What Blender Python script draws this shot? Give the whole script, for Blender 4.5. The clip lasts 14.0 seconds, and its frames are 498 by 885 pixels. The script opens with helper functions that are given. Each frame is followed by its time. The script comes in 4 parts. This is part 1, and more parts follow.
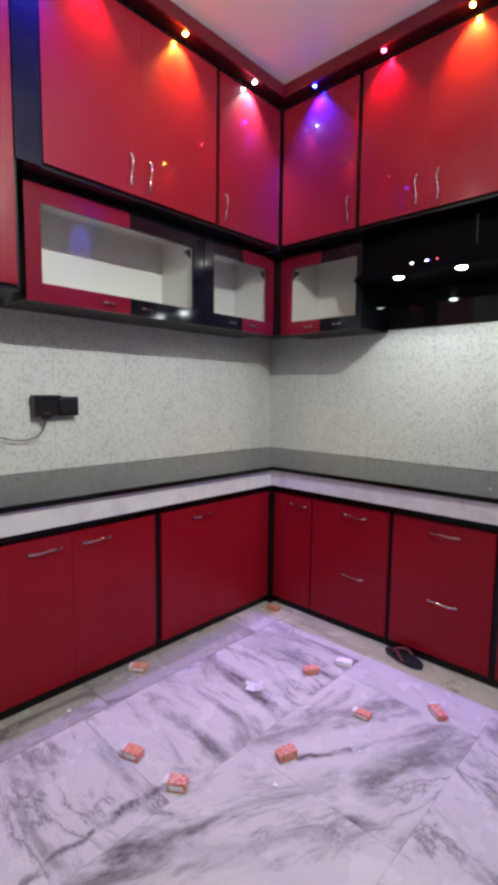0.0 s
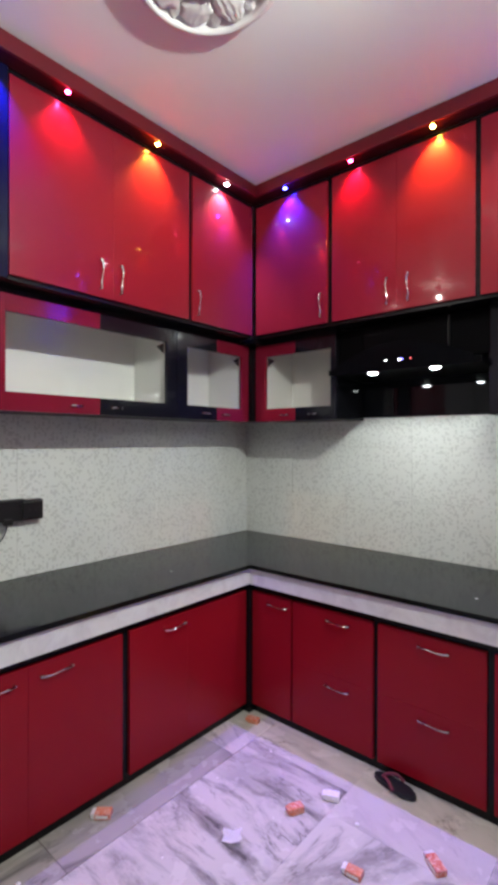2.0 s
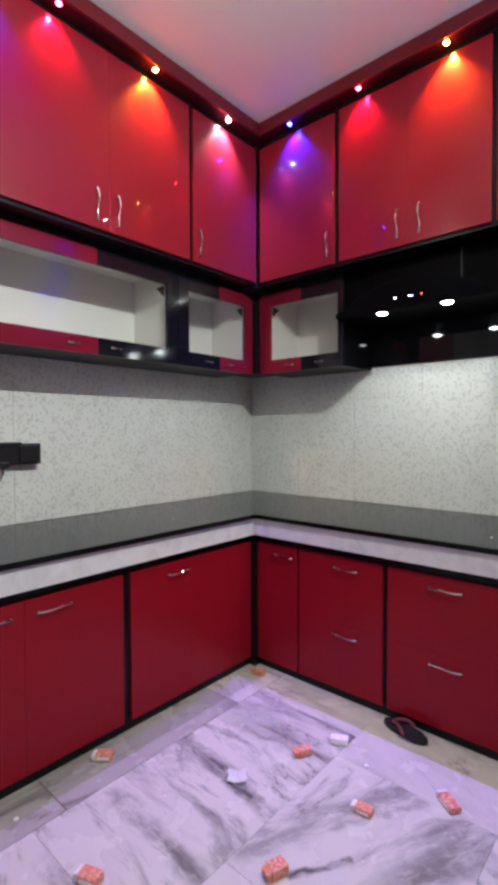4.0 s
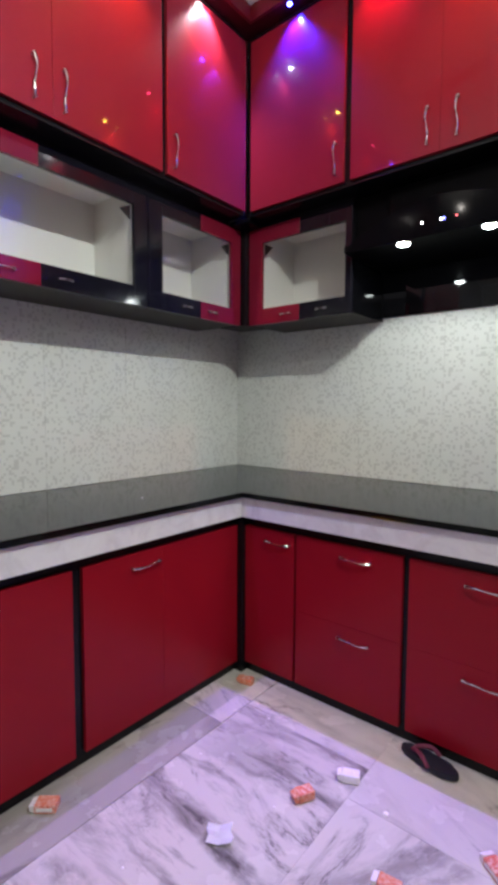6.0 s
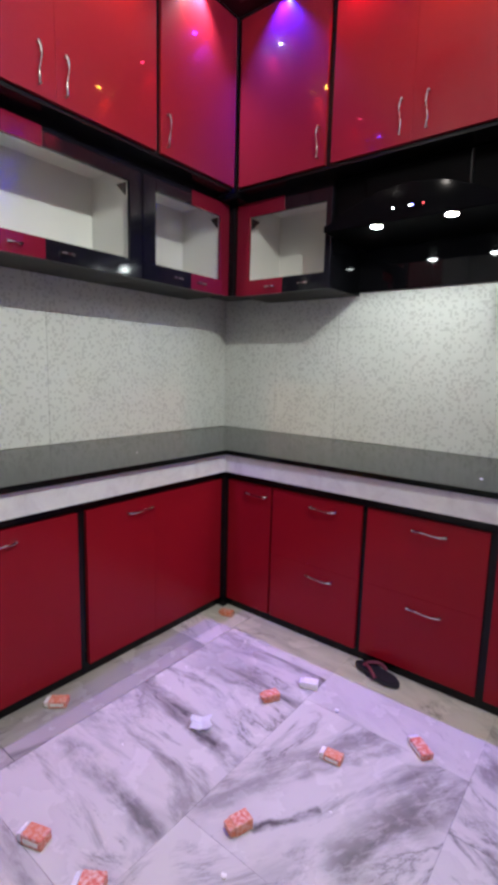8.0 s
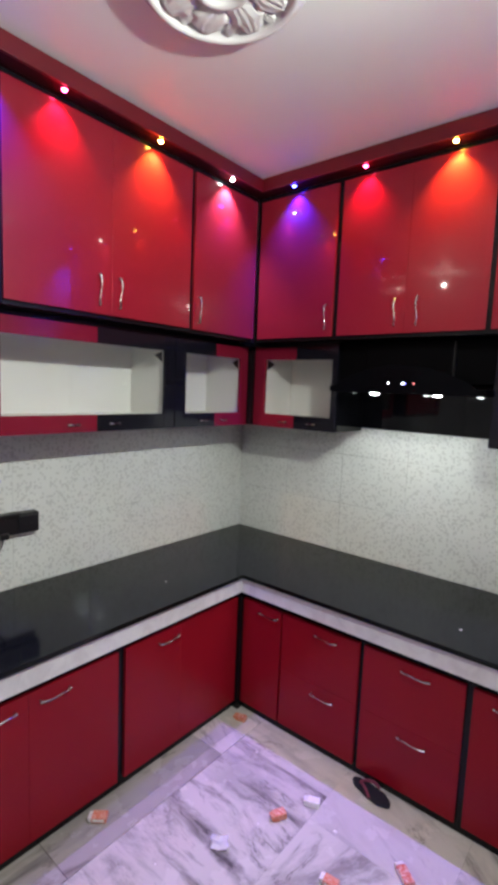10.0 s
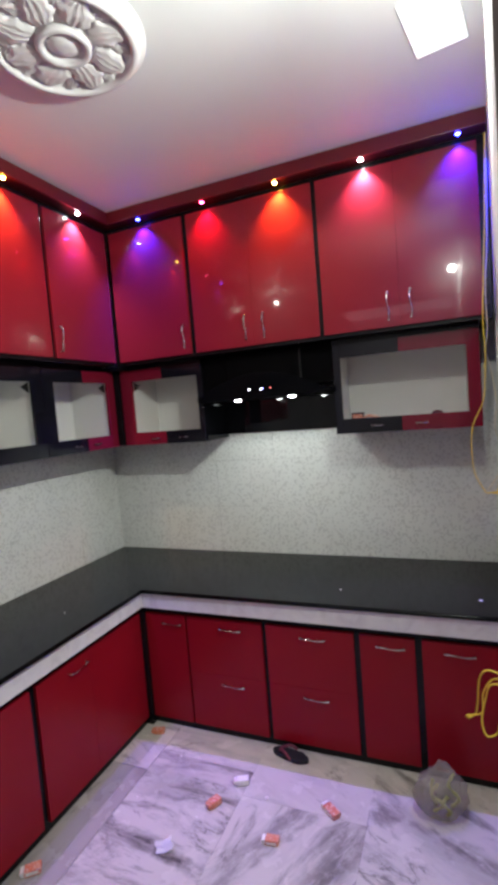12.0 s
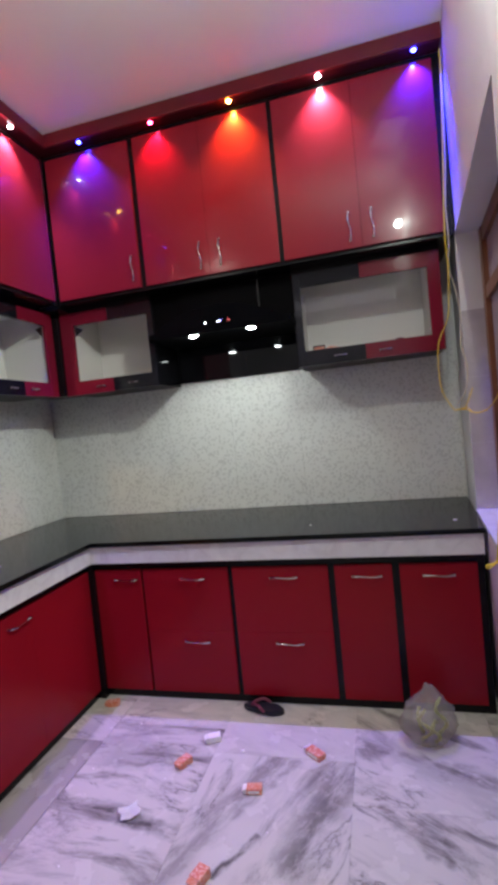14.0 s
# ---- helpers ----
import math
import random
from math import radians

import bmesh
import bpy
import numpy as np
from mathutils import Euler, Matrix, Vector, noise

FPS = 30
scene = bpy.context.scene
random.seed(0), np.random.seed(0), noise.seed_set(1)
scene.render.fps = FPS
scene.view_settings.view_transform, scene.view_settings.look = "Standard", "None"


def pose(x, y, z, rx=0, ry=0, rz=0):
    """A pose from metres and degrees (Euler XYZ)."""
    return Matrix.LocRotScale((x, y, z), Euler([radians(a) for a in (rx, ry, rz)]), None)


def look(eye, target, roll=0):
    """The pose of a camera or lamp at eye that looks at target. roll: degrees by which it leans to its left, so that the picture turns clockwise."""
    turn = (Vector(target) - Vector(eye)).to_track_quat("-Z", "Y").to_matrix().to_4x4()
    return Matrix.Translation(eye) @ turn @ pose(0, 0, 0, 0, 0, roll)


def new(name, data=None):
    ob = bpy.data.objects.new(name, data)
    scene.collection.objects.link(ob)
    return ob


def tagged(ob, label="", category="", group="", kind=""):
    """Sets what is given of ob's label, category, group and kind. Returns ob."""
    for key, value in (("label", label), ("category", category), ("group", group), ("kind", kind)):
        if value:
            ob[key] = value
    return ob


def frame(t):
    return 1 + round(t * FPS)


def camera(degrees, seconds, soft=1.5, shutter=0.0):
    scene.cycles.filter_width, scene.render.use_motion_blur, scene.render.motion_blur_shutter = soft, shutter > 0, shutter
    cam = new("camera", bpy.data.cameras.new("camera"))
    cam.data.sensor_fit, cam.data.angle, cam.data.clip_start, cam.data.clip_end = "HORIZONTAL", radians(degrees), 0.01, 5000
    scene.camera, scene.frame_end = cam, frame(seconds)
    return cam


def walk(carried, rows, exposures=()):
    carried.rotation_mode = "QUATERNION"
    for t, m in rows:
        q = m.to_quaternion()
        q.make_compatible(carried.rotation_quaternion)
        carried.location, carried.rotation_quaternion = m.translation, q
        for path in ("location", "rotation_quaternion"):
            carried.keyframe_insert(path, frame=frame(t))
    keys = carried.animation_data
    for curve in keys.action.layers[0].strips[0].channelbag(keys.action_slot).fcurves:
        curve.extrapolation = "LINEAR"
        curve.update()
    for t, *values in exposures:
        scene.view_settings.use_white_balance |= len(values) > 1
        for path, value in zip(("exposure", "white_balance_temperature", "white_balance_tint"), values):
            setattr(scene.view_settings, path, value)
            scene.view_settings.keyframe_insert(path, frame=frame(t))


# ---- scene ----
cam = camera(54.2, 14.0, soft=4.5)
PATH = [
    (0, (2.621, -3.031, 1.311), (1.257, -1.582, 1.112), 0.7),
    (0.5, (2.59, -2.997, 1.4), (1.223, -1.546, 1.245), 1.2),
    (1, (2.566, -2.976, 1.491), (1.221, -1.5, 1.372), 1.2),
    (1.5, (2.554, -2.945, 1.572), (1.237, -1.441, 1.5), 0.6),
    (2, (2.555, -2.935, 1.59), (1.249, -1.421, 1.583), 0.1),
    (2.5, (2.549, -2.93, 1.529), (1.232, -1.425, 1.575), -0.1),
    (3, (2.544, -2.916, 1.458), (1.215, -1.423, 1.502), -0.3),
    (3.2, (2.532, -2.909, 1.431), (1.206, -1.413, 1.451), -0.3),
    (5.3, (2.324, -2.673, 1.29), (1.017, -1.164, 1.18), 0.5),
    (5.5, (2.258, -2.628, 1.295), (0.968, -1.105, 1.164), 0.7),
    (6, (2.158, -2.498, 1.268), (0.89, -0.958, 1.122), 0.3),
    (6.5, (2.074, -2.368, 1.238), (0.833, -0.808, 1.072), -0.2),
    (7, (2.071, -2.361, 1.235), (0.841, -0.796, 1.046), -0.4),
    (7.5, (2.228, -2.515, 1.27), (0.993, -0.961, 1.023), -0.1),
    (8, (2.349, -2.676, 1.286), (1.124, -1.123, 0.991), 1.5),
    (8.5, (2.373, -2.743, 1.42), (1.128, -1.205, 1.126), 2.5),
    (9, (2.418, -2.769, 1.742), (1.153, -1.243, 1.479), 2.7),
    (9.2, (2.442, -2.785, 1.867), (1.17, -1.261, 1.62), 2.6),
    (11.3, (2.508, -3.209, 1.996), (1.386, -1.558, 1.875), -2.2),
    (11.5, (2.499, -3.216, 1.979), (1.485, -1.497, 1.849), -2.9),
    (12, (2.501, -3.189, 1.91), (1.735, -1.347, 1.773), -4.6),
    (12.5, (2.479, -3.106, 1.814), (1.871, -1.204, 1.708), -5.8),
    (13, (2.394, -3.056, 1.677), (1.91, -1.118, 1.594), -6.6),
    (13.5, (2.314, -3.048, 1.526), (1.877, -1.097, 1.457), -6.3),
    (14, (2.268, -3.1, 1.44), (1.763, -1.167, 1.359), -5.7),
]
walk(cam, [(t, look(eye, target, roll)) for t, eye, target, roll in PATH], [(0, 0.26), (9.2, 0.26), (11.3, 0.0), (14.0, 0.06)])

# ---- world and lights ----
world = bpy.data.worlds.new("world")
scene.world = world
world.use_nodes = True
world.node_tree.nodes["Background"].inputs[0].default_value = (0.55, 0.5, 0.6, 1)
world.node_tree.nodes["Background"].inputs[1].default_value = 0.02

CEIL = 3.219
WALL_W, WALL_BEAM, WALL_C = 21.0, 120.0, (0.94, 1.0, 0.92)
BACK_W, BACK_C = 8.0, (1.0, 0.93, 0.86)
HALL_FILL_W, HALL_FILL_C = 14.0, (0.95, 0.92, 1.0)


def point_lamp(name, at, watts, colour, size):
    data = bpy.data.lights.new(name, "POINT")
    data.energy, data.color, data.shadow_soft_size = watts, colour, size
    ob = new(name, data)
    ob.location = at
    return ob


def spot_lamp(name, at, target, watts, colour, angle):
    data = bpy.data.lights.new(name, "SPOT")
    data.energy, data.color, data.shadow_soft_size = watts, colour, 0.008
    data.spot_size, data.spot_blend = radians(angle), 1.0
    ob = new(name, data)
    ob.matrix_world = look(at, target)
    return ob


BULB = Vector((2.572, -1.850, 2.845))
point_lamp("wall_bulb_light", BULB, WALL_W, WALL_C, 0.026)
beam = spot_lamp("wall_bulb_beam", BULB, BULB + Vector((-1.0, -0.45, -0.66)), WALL_BEAM, WALL_C, 180)
beam.data.shadow_soft_size = 0.026
point_lamp("ceiling_bulb_light", (0.72, -3.2, 3.10), BACK_W, BACK_C, 0.014)
# Added area fill, out of view, that brightens the room; no fixture stands there.
hall = bpy.data.lights.new("hall_fill", "AREA")
hall.shape, hall.size, hall.size_y, hall.energy, hall.color = "RECTANGLE", 3.0, 0.9, HALL_FILL_W, HALL_FILL_C
hall_ob = new("hall_fill", hall)
hall_ob.location = (2.6, -5.5, 3.2)

# ---- materials ----


def material(name, base, rough=0.5, metal=0.0, coat=0.0, spec=0.5):
    m = bpy.data.materials.new(name)
    m.use_nodes = True
    b = m.node_tree.nodes["Principled BSDF"]
    b.inputs["Base Color"].default_value = (*base, 1)
    b.inputs["Roughness"].default_value = rough
    b.inputs["Metallic"].default_value = metal
    b.inputs["Coat Weight"].default_value = coat
    b.inputs["Coat Roughness"].default_value = 0.04
    b.inputs["Specular IOR Level"].default_value = spec
    return m


class Net:
    """Short hand for building node trees."""

    def __init__(self, m):
        self.t = m.node_tree
        self.b = self.t.nodes["Principled BSDF"]

    def add(self, kind, **values):
        n = self.t.nodes.new(kind)
        for key, value in values.items():
            if key == "operation":
                n.operation = value
            elif key == "blend_type":
                n.blend_type = value
            elif key == "data_type":
                n.data_type = value
        return n

    def link(self, a, b):
        self.t.links.new(a, b)

    def place(self):
        return self.add("ShaderNodeNewGeometry").outputs["Position"]

    def noise(self, vector, scale, detail=4, rough=0.55, distort=0.0):
        n = self.add("ShaderNodeTexNoise")
        n.inputs["Scale"].default_value = scale
        n.inputs["Detail"].default_value = detail
        n.inputs["Roughness"].default_value = rough
        n.inputs["Distortion"].default_value = distort
        if vector is not None:
            self.link(vector, n.inputs["Vector"])
        return n.outputs["Fac"]

    def ramp(self, fac, *stops):
        n = self.add("ShaderNodeValToRGB")
        e = n.color_ramp.elements
        while len(e) < len(stops):
            e.new(0.5)
        for el, (p, c) in zip(e, stops):
            el.position, el.color = p, (*c, 1) if len(c) == 3 else c
        self.link(fac, n.inputs["Fac"])
        return n.outputs["Color"]

    def mix(self, fac, a, b, how="MIX"):
        n = self.add("ShaderNodeMixRGB", blend_type=how)
        for i, v in enumerate((fac, a, b)):
            if isinstance(v, (int, float)):
                n.inputs[i].default_value = v
            elif isinstance(v, tuple):
                n.inputs[i].default_value = (*v, 1)
            else:
                self.link(v, n.inputs[i])
        return n.outputs["Color"]

    def maths(self, op, a, b=0.0):
        n = self.add("ShaderNodeMath", operation=op)
        for i, v in enumerate((a, b)):
            if isinstance(v, (int, float)):
                n.inputs[i].default_value = v
            else:
                self.link(v, n.inputs[i])
        return n.outputs[0]

    def bump(self, height, strength, distance):
        n = self.add("ShaderNodeBump")
        n.inputs["Strength"].default_value = strength
        n.inputs["Distance"].default_value = distance
        self.link(height, n.inputs["Height"])
        self.link(n.outputs["Normal"], self.b.inputs["Normal"])

    def colour(self, c):
        self.link(c, self.b.inputs["Base Color"])

    def rough(self, c):
        self.link(c, self.b.inputs["Roughness"])


def laminate(name, a, b, rough, scale=3.0, spec=0.5, coat=0.0):
    m = material(name, a, rough, coat=coat, spec=spec)
    n = Net(m)
    p = n.place()
    f = n.noise(p, scale, 5)
    n.colour(n.mix(f, a, b))
    smear = n.noise(p, 9.0, 6, 0.65)
    n.rough(n.ramp(smear, (0.3, (rough * 0.97,) * 3), (0.75, (rough * 1.06,) * 3)))
    n.bump(n.noise(p, 2.2, 2), 0.03, 0.02)
    return m


RED = laminate("red_laminate", (0.225, 0.0105, 0.022), (0.20, 0.0085, 0.018), 0.25, spec=0.16, coat=0.45)
DEEP = laminate("red_laminate_base", (0.25, 0.0065, 0.0145), (0.22, 0.005, 0.012), 0.24, spec=0.17)
BLACK = laminate("black_laminate", (0.004, 0.004, 0.005), (0.007, 0.006, 0.008), 0.25, spec=0.22)
# Black gloss with the blue downlight's cast mixed into the base colour.
BLUE_LIT_BLACK = laminate("blue_lit_black_gloss", (0.004, 0.004, 0.014), (0.005, 0.005, 0.018), 0.12, spec=0.25)
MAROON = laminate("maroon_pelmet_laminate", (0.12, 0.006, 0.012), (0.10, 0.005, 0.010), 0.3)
# The pelmet's maroon again, darkened to carry the shade on its underside.
SHADED_MAROON = laminate("shaded_maroon_laminate", (0.045, 0.004, 0.007), (0.035, 0.003, 0.006), 0.4, spec=0.2)
RED_EDGE = laminate("red_gloss_frame", (0.19, 0.008, 0.026), (0.165, 0.007, 0.021), 0.12)
BLACK_GLOSS = laminate("black_gloss_frame", (0.005, 0.005, 0.009), (0.009, 0.008, 0.013), 0.10, spec=0.35)
CHROME = material("chrome", (0.60, 0.565, 0.555), 0.07, 1.0)
DARK_METAL = material("dark_metal", (0.05, 0.05, 0.05), 0.35, 0.8)
PLASTIC = material("black_plastic", (0.008, 0.008, 0.009), 0.34)
WIRE = material("yellow_wire", (0.80, 0.56, 0.045), 0.45)
WIRE_PALE = material("pale_wire", (0.62, 0.55, 0.38), 0.5)
RUBBER = material("dark_rubber", (0.008, 0.009, 0.02), 0.55)
STRAP = material("maroon_strap", (0.15, 0.022, 0.05), 0.6)


def painted(name, a, b, rough=0.6, bump=0.15):
    m = material(name, a, rough)
    n = Net(m)
    p = n.place()
    n.colour(n.mix(n.ramp(n.noise(p, 1.3, 6, 0.6), (0.35, (0, 0, 0)), (0.75, (1, 1, 1))), a, b))
    n.bump(n.noise(p, 60.0, 4), bump, 0.003)
    return m


PLASTER = painted("white_plaster", (0.74, 0.73, 0.72), (0.66, 0.64, 0.65))
CEILING_PAINT = painted("ceiling_paint", (0.80, 0.81, 0.80), (0.77, 0.78, 0.77), 0.5, 0.05)
WHITE_WALL = painted("white_wall_paint", (0.80, 0.79, 0.80), (0.73, 0.71, 0.73))
# Plaster that has the LEDs' lilac cast in its base colour.
LILAC_LIT_PLASTER = painted("lilac_lit_plaster", (0.52, 0.44, 0.52), (0.45, 0.37, 0.45))
# Wall plaster with the unlit end's shade put into a grey-brown colour.
SHADED_PLASTER = painted("shaded_plaster", (0.26, 0.22, 0.21), (0.21, 0.175, 0.17), 0.7)
INSIDE = painted("white_carcass", (0.70, 0.70, 0.67), (0.64, 0.63, 0.60), 0.45, 0.04)
GYPSUM = painted("gypsum", (0.74, 0.72, 0.71), (0.62, 0.60, 0.60), 0.7, 0.2)
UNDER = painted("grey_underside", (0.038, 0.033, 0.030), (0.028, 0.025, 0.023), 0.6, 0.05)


def granite():
    m = material("black_granite", (0.02, 0.021, 0.022), 0.10, spec=0.22)
    n = Net(m)
    p = n.place()
    speck = n.ramp(n.noise(p, 420.0, 2), (0.60, (0.003, 0.004, 0.004)), (0.76, (0.022, 0.024, 0.024)))
    haze = n.noise(p, 5.0, 6, 0.6)
    n.colour(n.mix(n.maths("MULTIPLY", haze, 0.35), speck, (0.006, 0.008, 0.008)))
    n.rough(n.ramp(haze, (0.3, (0.06,) * 3), (0.8, (0.16,) * 3)))
    return m


def skirt_stone():
    m = material("white_marble_skirt", (0.6, 0.6, 0.6), 0.25)
    n = Net(m)
    p = n.place()
    f = n.noise(p, 7.0, 8, 0.65, 1.5)
    n.colour(n.ramp(f, (0.3, (0.54, 0.51, 0.54)), (0.5, (0.64, 0.62, 0.64)), (0.8, (0.71, 0.70, 0.71))))
    return m


def marble(name, pale, mid, dark, angle, veins=()):
    """Polished floor marble whose smoky streaks run at one angle; veins: (x0, y0, x1, y1, width, strength) of the bold single ones."""
    m = material(name, pale, 0.22)
    n = Net(m)
    p = n.place()
    info = n.add("ShaderNodeObjectInfo")
    shift = n.add("ShaderNodeVectorMath", operation="ADD")
    n.link(p, shift.inputs[0])
    far = n.add("ShaderNodeCombineXYZ")
    n.link(n.maths("MULTIPLY", info.outputs["Random"], 37.0), far.inputs["X"])
    n.link(n.maths("MULTIPLY", info.outputs["Random"], 91.0), far.inputs["Z"])
    n.link(far.outputs[0], shift.inputs[1])
    spin = n.add("ShaderNodeVectorRotate")
    spin.rotation_type = "Z_AXIS"
    spin.inputs["Angle"].default_value = -radians(angle)
    n.link(shift.outputs[0], spin.inputs["Vector"])
    squash = n.add("ShaderNodeMapping")
    squash.inputs["Scale"].default_value = (1.0, 3.1, 1.0)
    n.link(spin.outputs[0], squash.inputs["Vector"])
    v = squash.outputs[0]
    cloud = n.noise(v, 1.2, 7, 0.6, 0.6)
    streak = n.noise(v, 1.7, 9, 0.64, 0.7)
    base = n.ramp(cloud, (0.34, mid), (0.47, pale), (0.8, pale))
    smoke = n.ramp(streak, (0.53, (0, 0, 0)), (0.60, (0.45, 0.45, 0.45)), (0.69, (0.95, 0.95, 0.95)))
    line = n.maths("ABSOLUTE", n.maths("SUBTRACT", n.noise(v, 1.05, 9, 0.68, 0.5), 0.5))
    crack = n.ramp(line, (0.0, (0.75, 0.75, 0.75)), (0.012, (0.3, 0.3, 0.3)), (0.04, (0, 0, 0)))
    where = n.ramp(n.noise(p, 2.6, 4), (0.47, (0, 0, 0)), (0.60, (1, 1, 1)))
    mask = n.mix(1.0, smoke, n.mix(1.0, crack, where, "MULTIPLY"), "LIGHTEN")
    fleck = n.ramp(n.noise(v, 14.0, 6, 0.7), (0.60, (0, 0, 0)), (0.68, (0.5, 0.5, 0.5)))
    mask = n.mix(1.0, mask, n.mix(1.0, fleck, n.ramp(streak, (0.46, (0, 0, 0)), (0.56, (1, 1, 1))), "MULTIPLY"), "LIGHTEN")
    if veins:
        wobble = n.add("ShaderNodeTexNoise")
        wobble.inputs["Scale"].default_value, wobble.inputs["Detail"].default_value = 9.0, 6
        n.link(p, wobble.inputs["Vector"])
        ragged = n.add("ShaderNodeVectorMath", operation="MULTIPLY_ADD")
        n.link(wobble.outputs["Color"], ragged.inputs[0])
        ragged.inputs[1].default_value, ragged.inputs[2].default_value = (0.11, 0.11, 0), (-0.055, -0.055, 0)
        there = n.add("ShaderNodeVectorMath", operation="MULTIPLY_ADD")
        n.link(p, there.inputs[0])
        there.inputs[1].default_value = (1, 1, 0)
        n.link(ragged.outputs[0], there.inputs[2])
        broken = n.ramp(n.noise(v, 6.0, 6, 0.7), (0.36, (0.12, 0.12, 0.12)), (0.56, (1, 1, 1)))
        for x0, y0, x1, y1, width, strength in veins:
            a, along = Vector((x0, y0, 0)), Vector((x1 - x0, y1 - y0, 0))
            off = n.add("ShaderNodeVectorMath", operation="SUBTRACT")
            n.link(there.outputs[0], off.inputs[0])
            off.inputs[1].default_value = a
            dot = n.add("ShaderNodeVectorMath", operation="DOT_PRODUCT")
            n.link(off.outputs[0], dot.inputs[0])
            dot.inputs[1].default_value = along / along.length_squared
            share = n.add("ShaderNodeClamp")
            n.link(dot.outputs["Value"], share.inputs["Value"])
            foot = n.add("ShaderNodeVectorMath", operation="SCALE")
            foot.inputs[0].default_value = along
            n.link(share.outputs[0], foot.inputs["Scale"])
            gap = n.add("ShaderNodeVectorMath", operation="DISTANCE")
            n.link(off.outputs[0], gap.inputs[0])
            n.link(foot.outputs[0], gap.inputs[1])
            near = n.ramp(gap.outputs["Value"], (0.0, (strength,) * 3), (width * 0.45, (strength * 0.7,) * 3), (width, (0, 0, 0)))
            mask = n.mix(1.0, mask, n.mix(1.0, near, broken, "MULTIPLY"), "LIGHTEN")
    n.colour(n.mix(mask, base, dark))
    n.rough(n.ramp(n.noise(p, 6.0, 5), (0.3, (0.16,) * 3), (0.8, (0.38,) * 3)))
    return m


GRANITE, SKIRT = granite(), skirt_stone()
STONE = (0.56, 0.54, 0.49), (0.41, 0.395, 0.365), (0.085, 0.077, 0.072)
MARBLE_A = marble("floor_marble_across", *STONE, -5, ((0.87, -1.475, 1.15, -1.505, 0.035, 0.95), (1.15, -1.505, 1.46, -1.565, 0.04, 1.0), (0.95, -1.87, 1.20, -1.875, 0.05, 0.6), (1.20, -1.875, 1.43, -1.90, 0.045, 0.8), (1.383, -2.16, 1.37, -2.35, 0.022, 1.0), (1.37, -2.35, 1.397, -2.60, 0.018, 0.9), (1.05, -1.25, 1.30, -1.22, 0.02, 0.5), (1.0, -1.68, 1.2, -1.70, 0.015, 0.5)))
MARBLE_B = marble("floor_marble_steep", *STONE, 63, ((1.47, -1.72, 1.60, -1.42, 0.09, 0.55), (1.60, -1.42, 1.76, -1.14, 0.06, 0.6), (1.64, -1.70, 1.755, -1.54, 0.02, 1.0), (1.89, -1.62, 2.02, -1.22, 0.10, 0.8), (1.55, -1.60, 1.83, -1.15, 0.025, 0.5)))
MARBLE_C = marble("floor_marble_oblique", *STONE, -32, ((2.18, -1.36, 2.37, -1.555, 0.035, 0.9), (2.26, -1.06, 2.46, -1.13, 0.03, 0.7), (2.46, -1.13, 2.62, -1.20, 0.05, 0.8), (2.12, -1.38, 2.6, -1.44, 0.012, 0.4)))
MARBLE_PALE = marble("floor_marble_pale", STONE[0], (0.46, 0.44, 0.40), (0.20, 0.185, 0.17), -20)
MARBLE_GREY = marble("floor_marble_grey", (0.36, 0.345, 0.31), (0.24, 0.23, 0.215), (0.09, 0.085, 0.08), 80)
GROUT = painted("grey_grout", (0.38, 0.36, 0.33), (0.30, 0.28, 0.26), 0.8)


def mosaic(name, pale, grey, cell_size=0.0112):
    """Glazed wall tile printed with a scatter of small grey squares."""
    m = material(name, pale, 0.055)
    n = Net(m)
    p = n.place()
    step = n.add("ShaderNodeVectorMath", operation="SCALE")
    step.inputs["Scale"].default_value = 1 / cell_size
    n.link(p, step.inputs[0])
    cell = n.add("ShaderNodeVectorMath", operation="FLOOR")
    n.link(step.outputs[0], cell.inputs[0])
    white = n.add("ShaderNodeTexWhiteNoise")
    n.link(cell.outputs[0], white.inputs["Vector"])
    drift = n.noise(p, 7.0, 3)
    chance = n.maths("ADD", white.outputs["Value"], n.maths("MULTIPLY", n.maths("SUBTRACT", drift, 0.5), 0.5))
    squares = n.ramp(chance, (0.0, grey), (0.21, grey), (0.25, pale), (1.0, pale))
    soft = n.ramp(n.noise(p, 3.0, 5), (0.3, (0.93, 0.93, 0.93)), (0.7, (1, 1, 1)))
    n.colour(n.mix(1.0, squares, soft, "MULTIPLY"))
    relief = n.add("ShaderNodeBump")
    relief.inputs["Strength"].default_value = 0.03
    relief.inputs["Distance"].default_value = 0.012
    n.link(n.noise(p, 12.0, 3), relief.inputs["Height"])
    lean = n.add("ShaderNodeVectorMath", operation="SUBTRACT")
    n.link(white.outputs["Color"], lean.inputs[0])
    lean.inputs[1].default_value = (0.5, 0.5, 0.5)
    small = n.add("ShaderNodeVectorMath", operation="MULTIPLY")
    small.inputs[1].default_value = (0.012, 0.012, 0.035)
    n.link(lean.outputs[0], small.inputs[0])
    tilt = n.add("ShaderNodeVectorMath", operation="ADD")
    n.link(relief.outputs["Normal"], tilt.inputs[0])
    n.link(small.outputs[0], tilt.inputs[1])
    unit = n.add("ShaderNodeVectorMath", operation="NORMALIZE")
    n.link(tilt.outputs[0], unit.inputs[0])
    n.link(unit.outputs[0], n.b.inputs["Normal"])
    return m


MOSAIC = mosaic("mosaic_wall_tile", (0.77, 0.785, 0.75), (0.63, 0.64, 0.61))


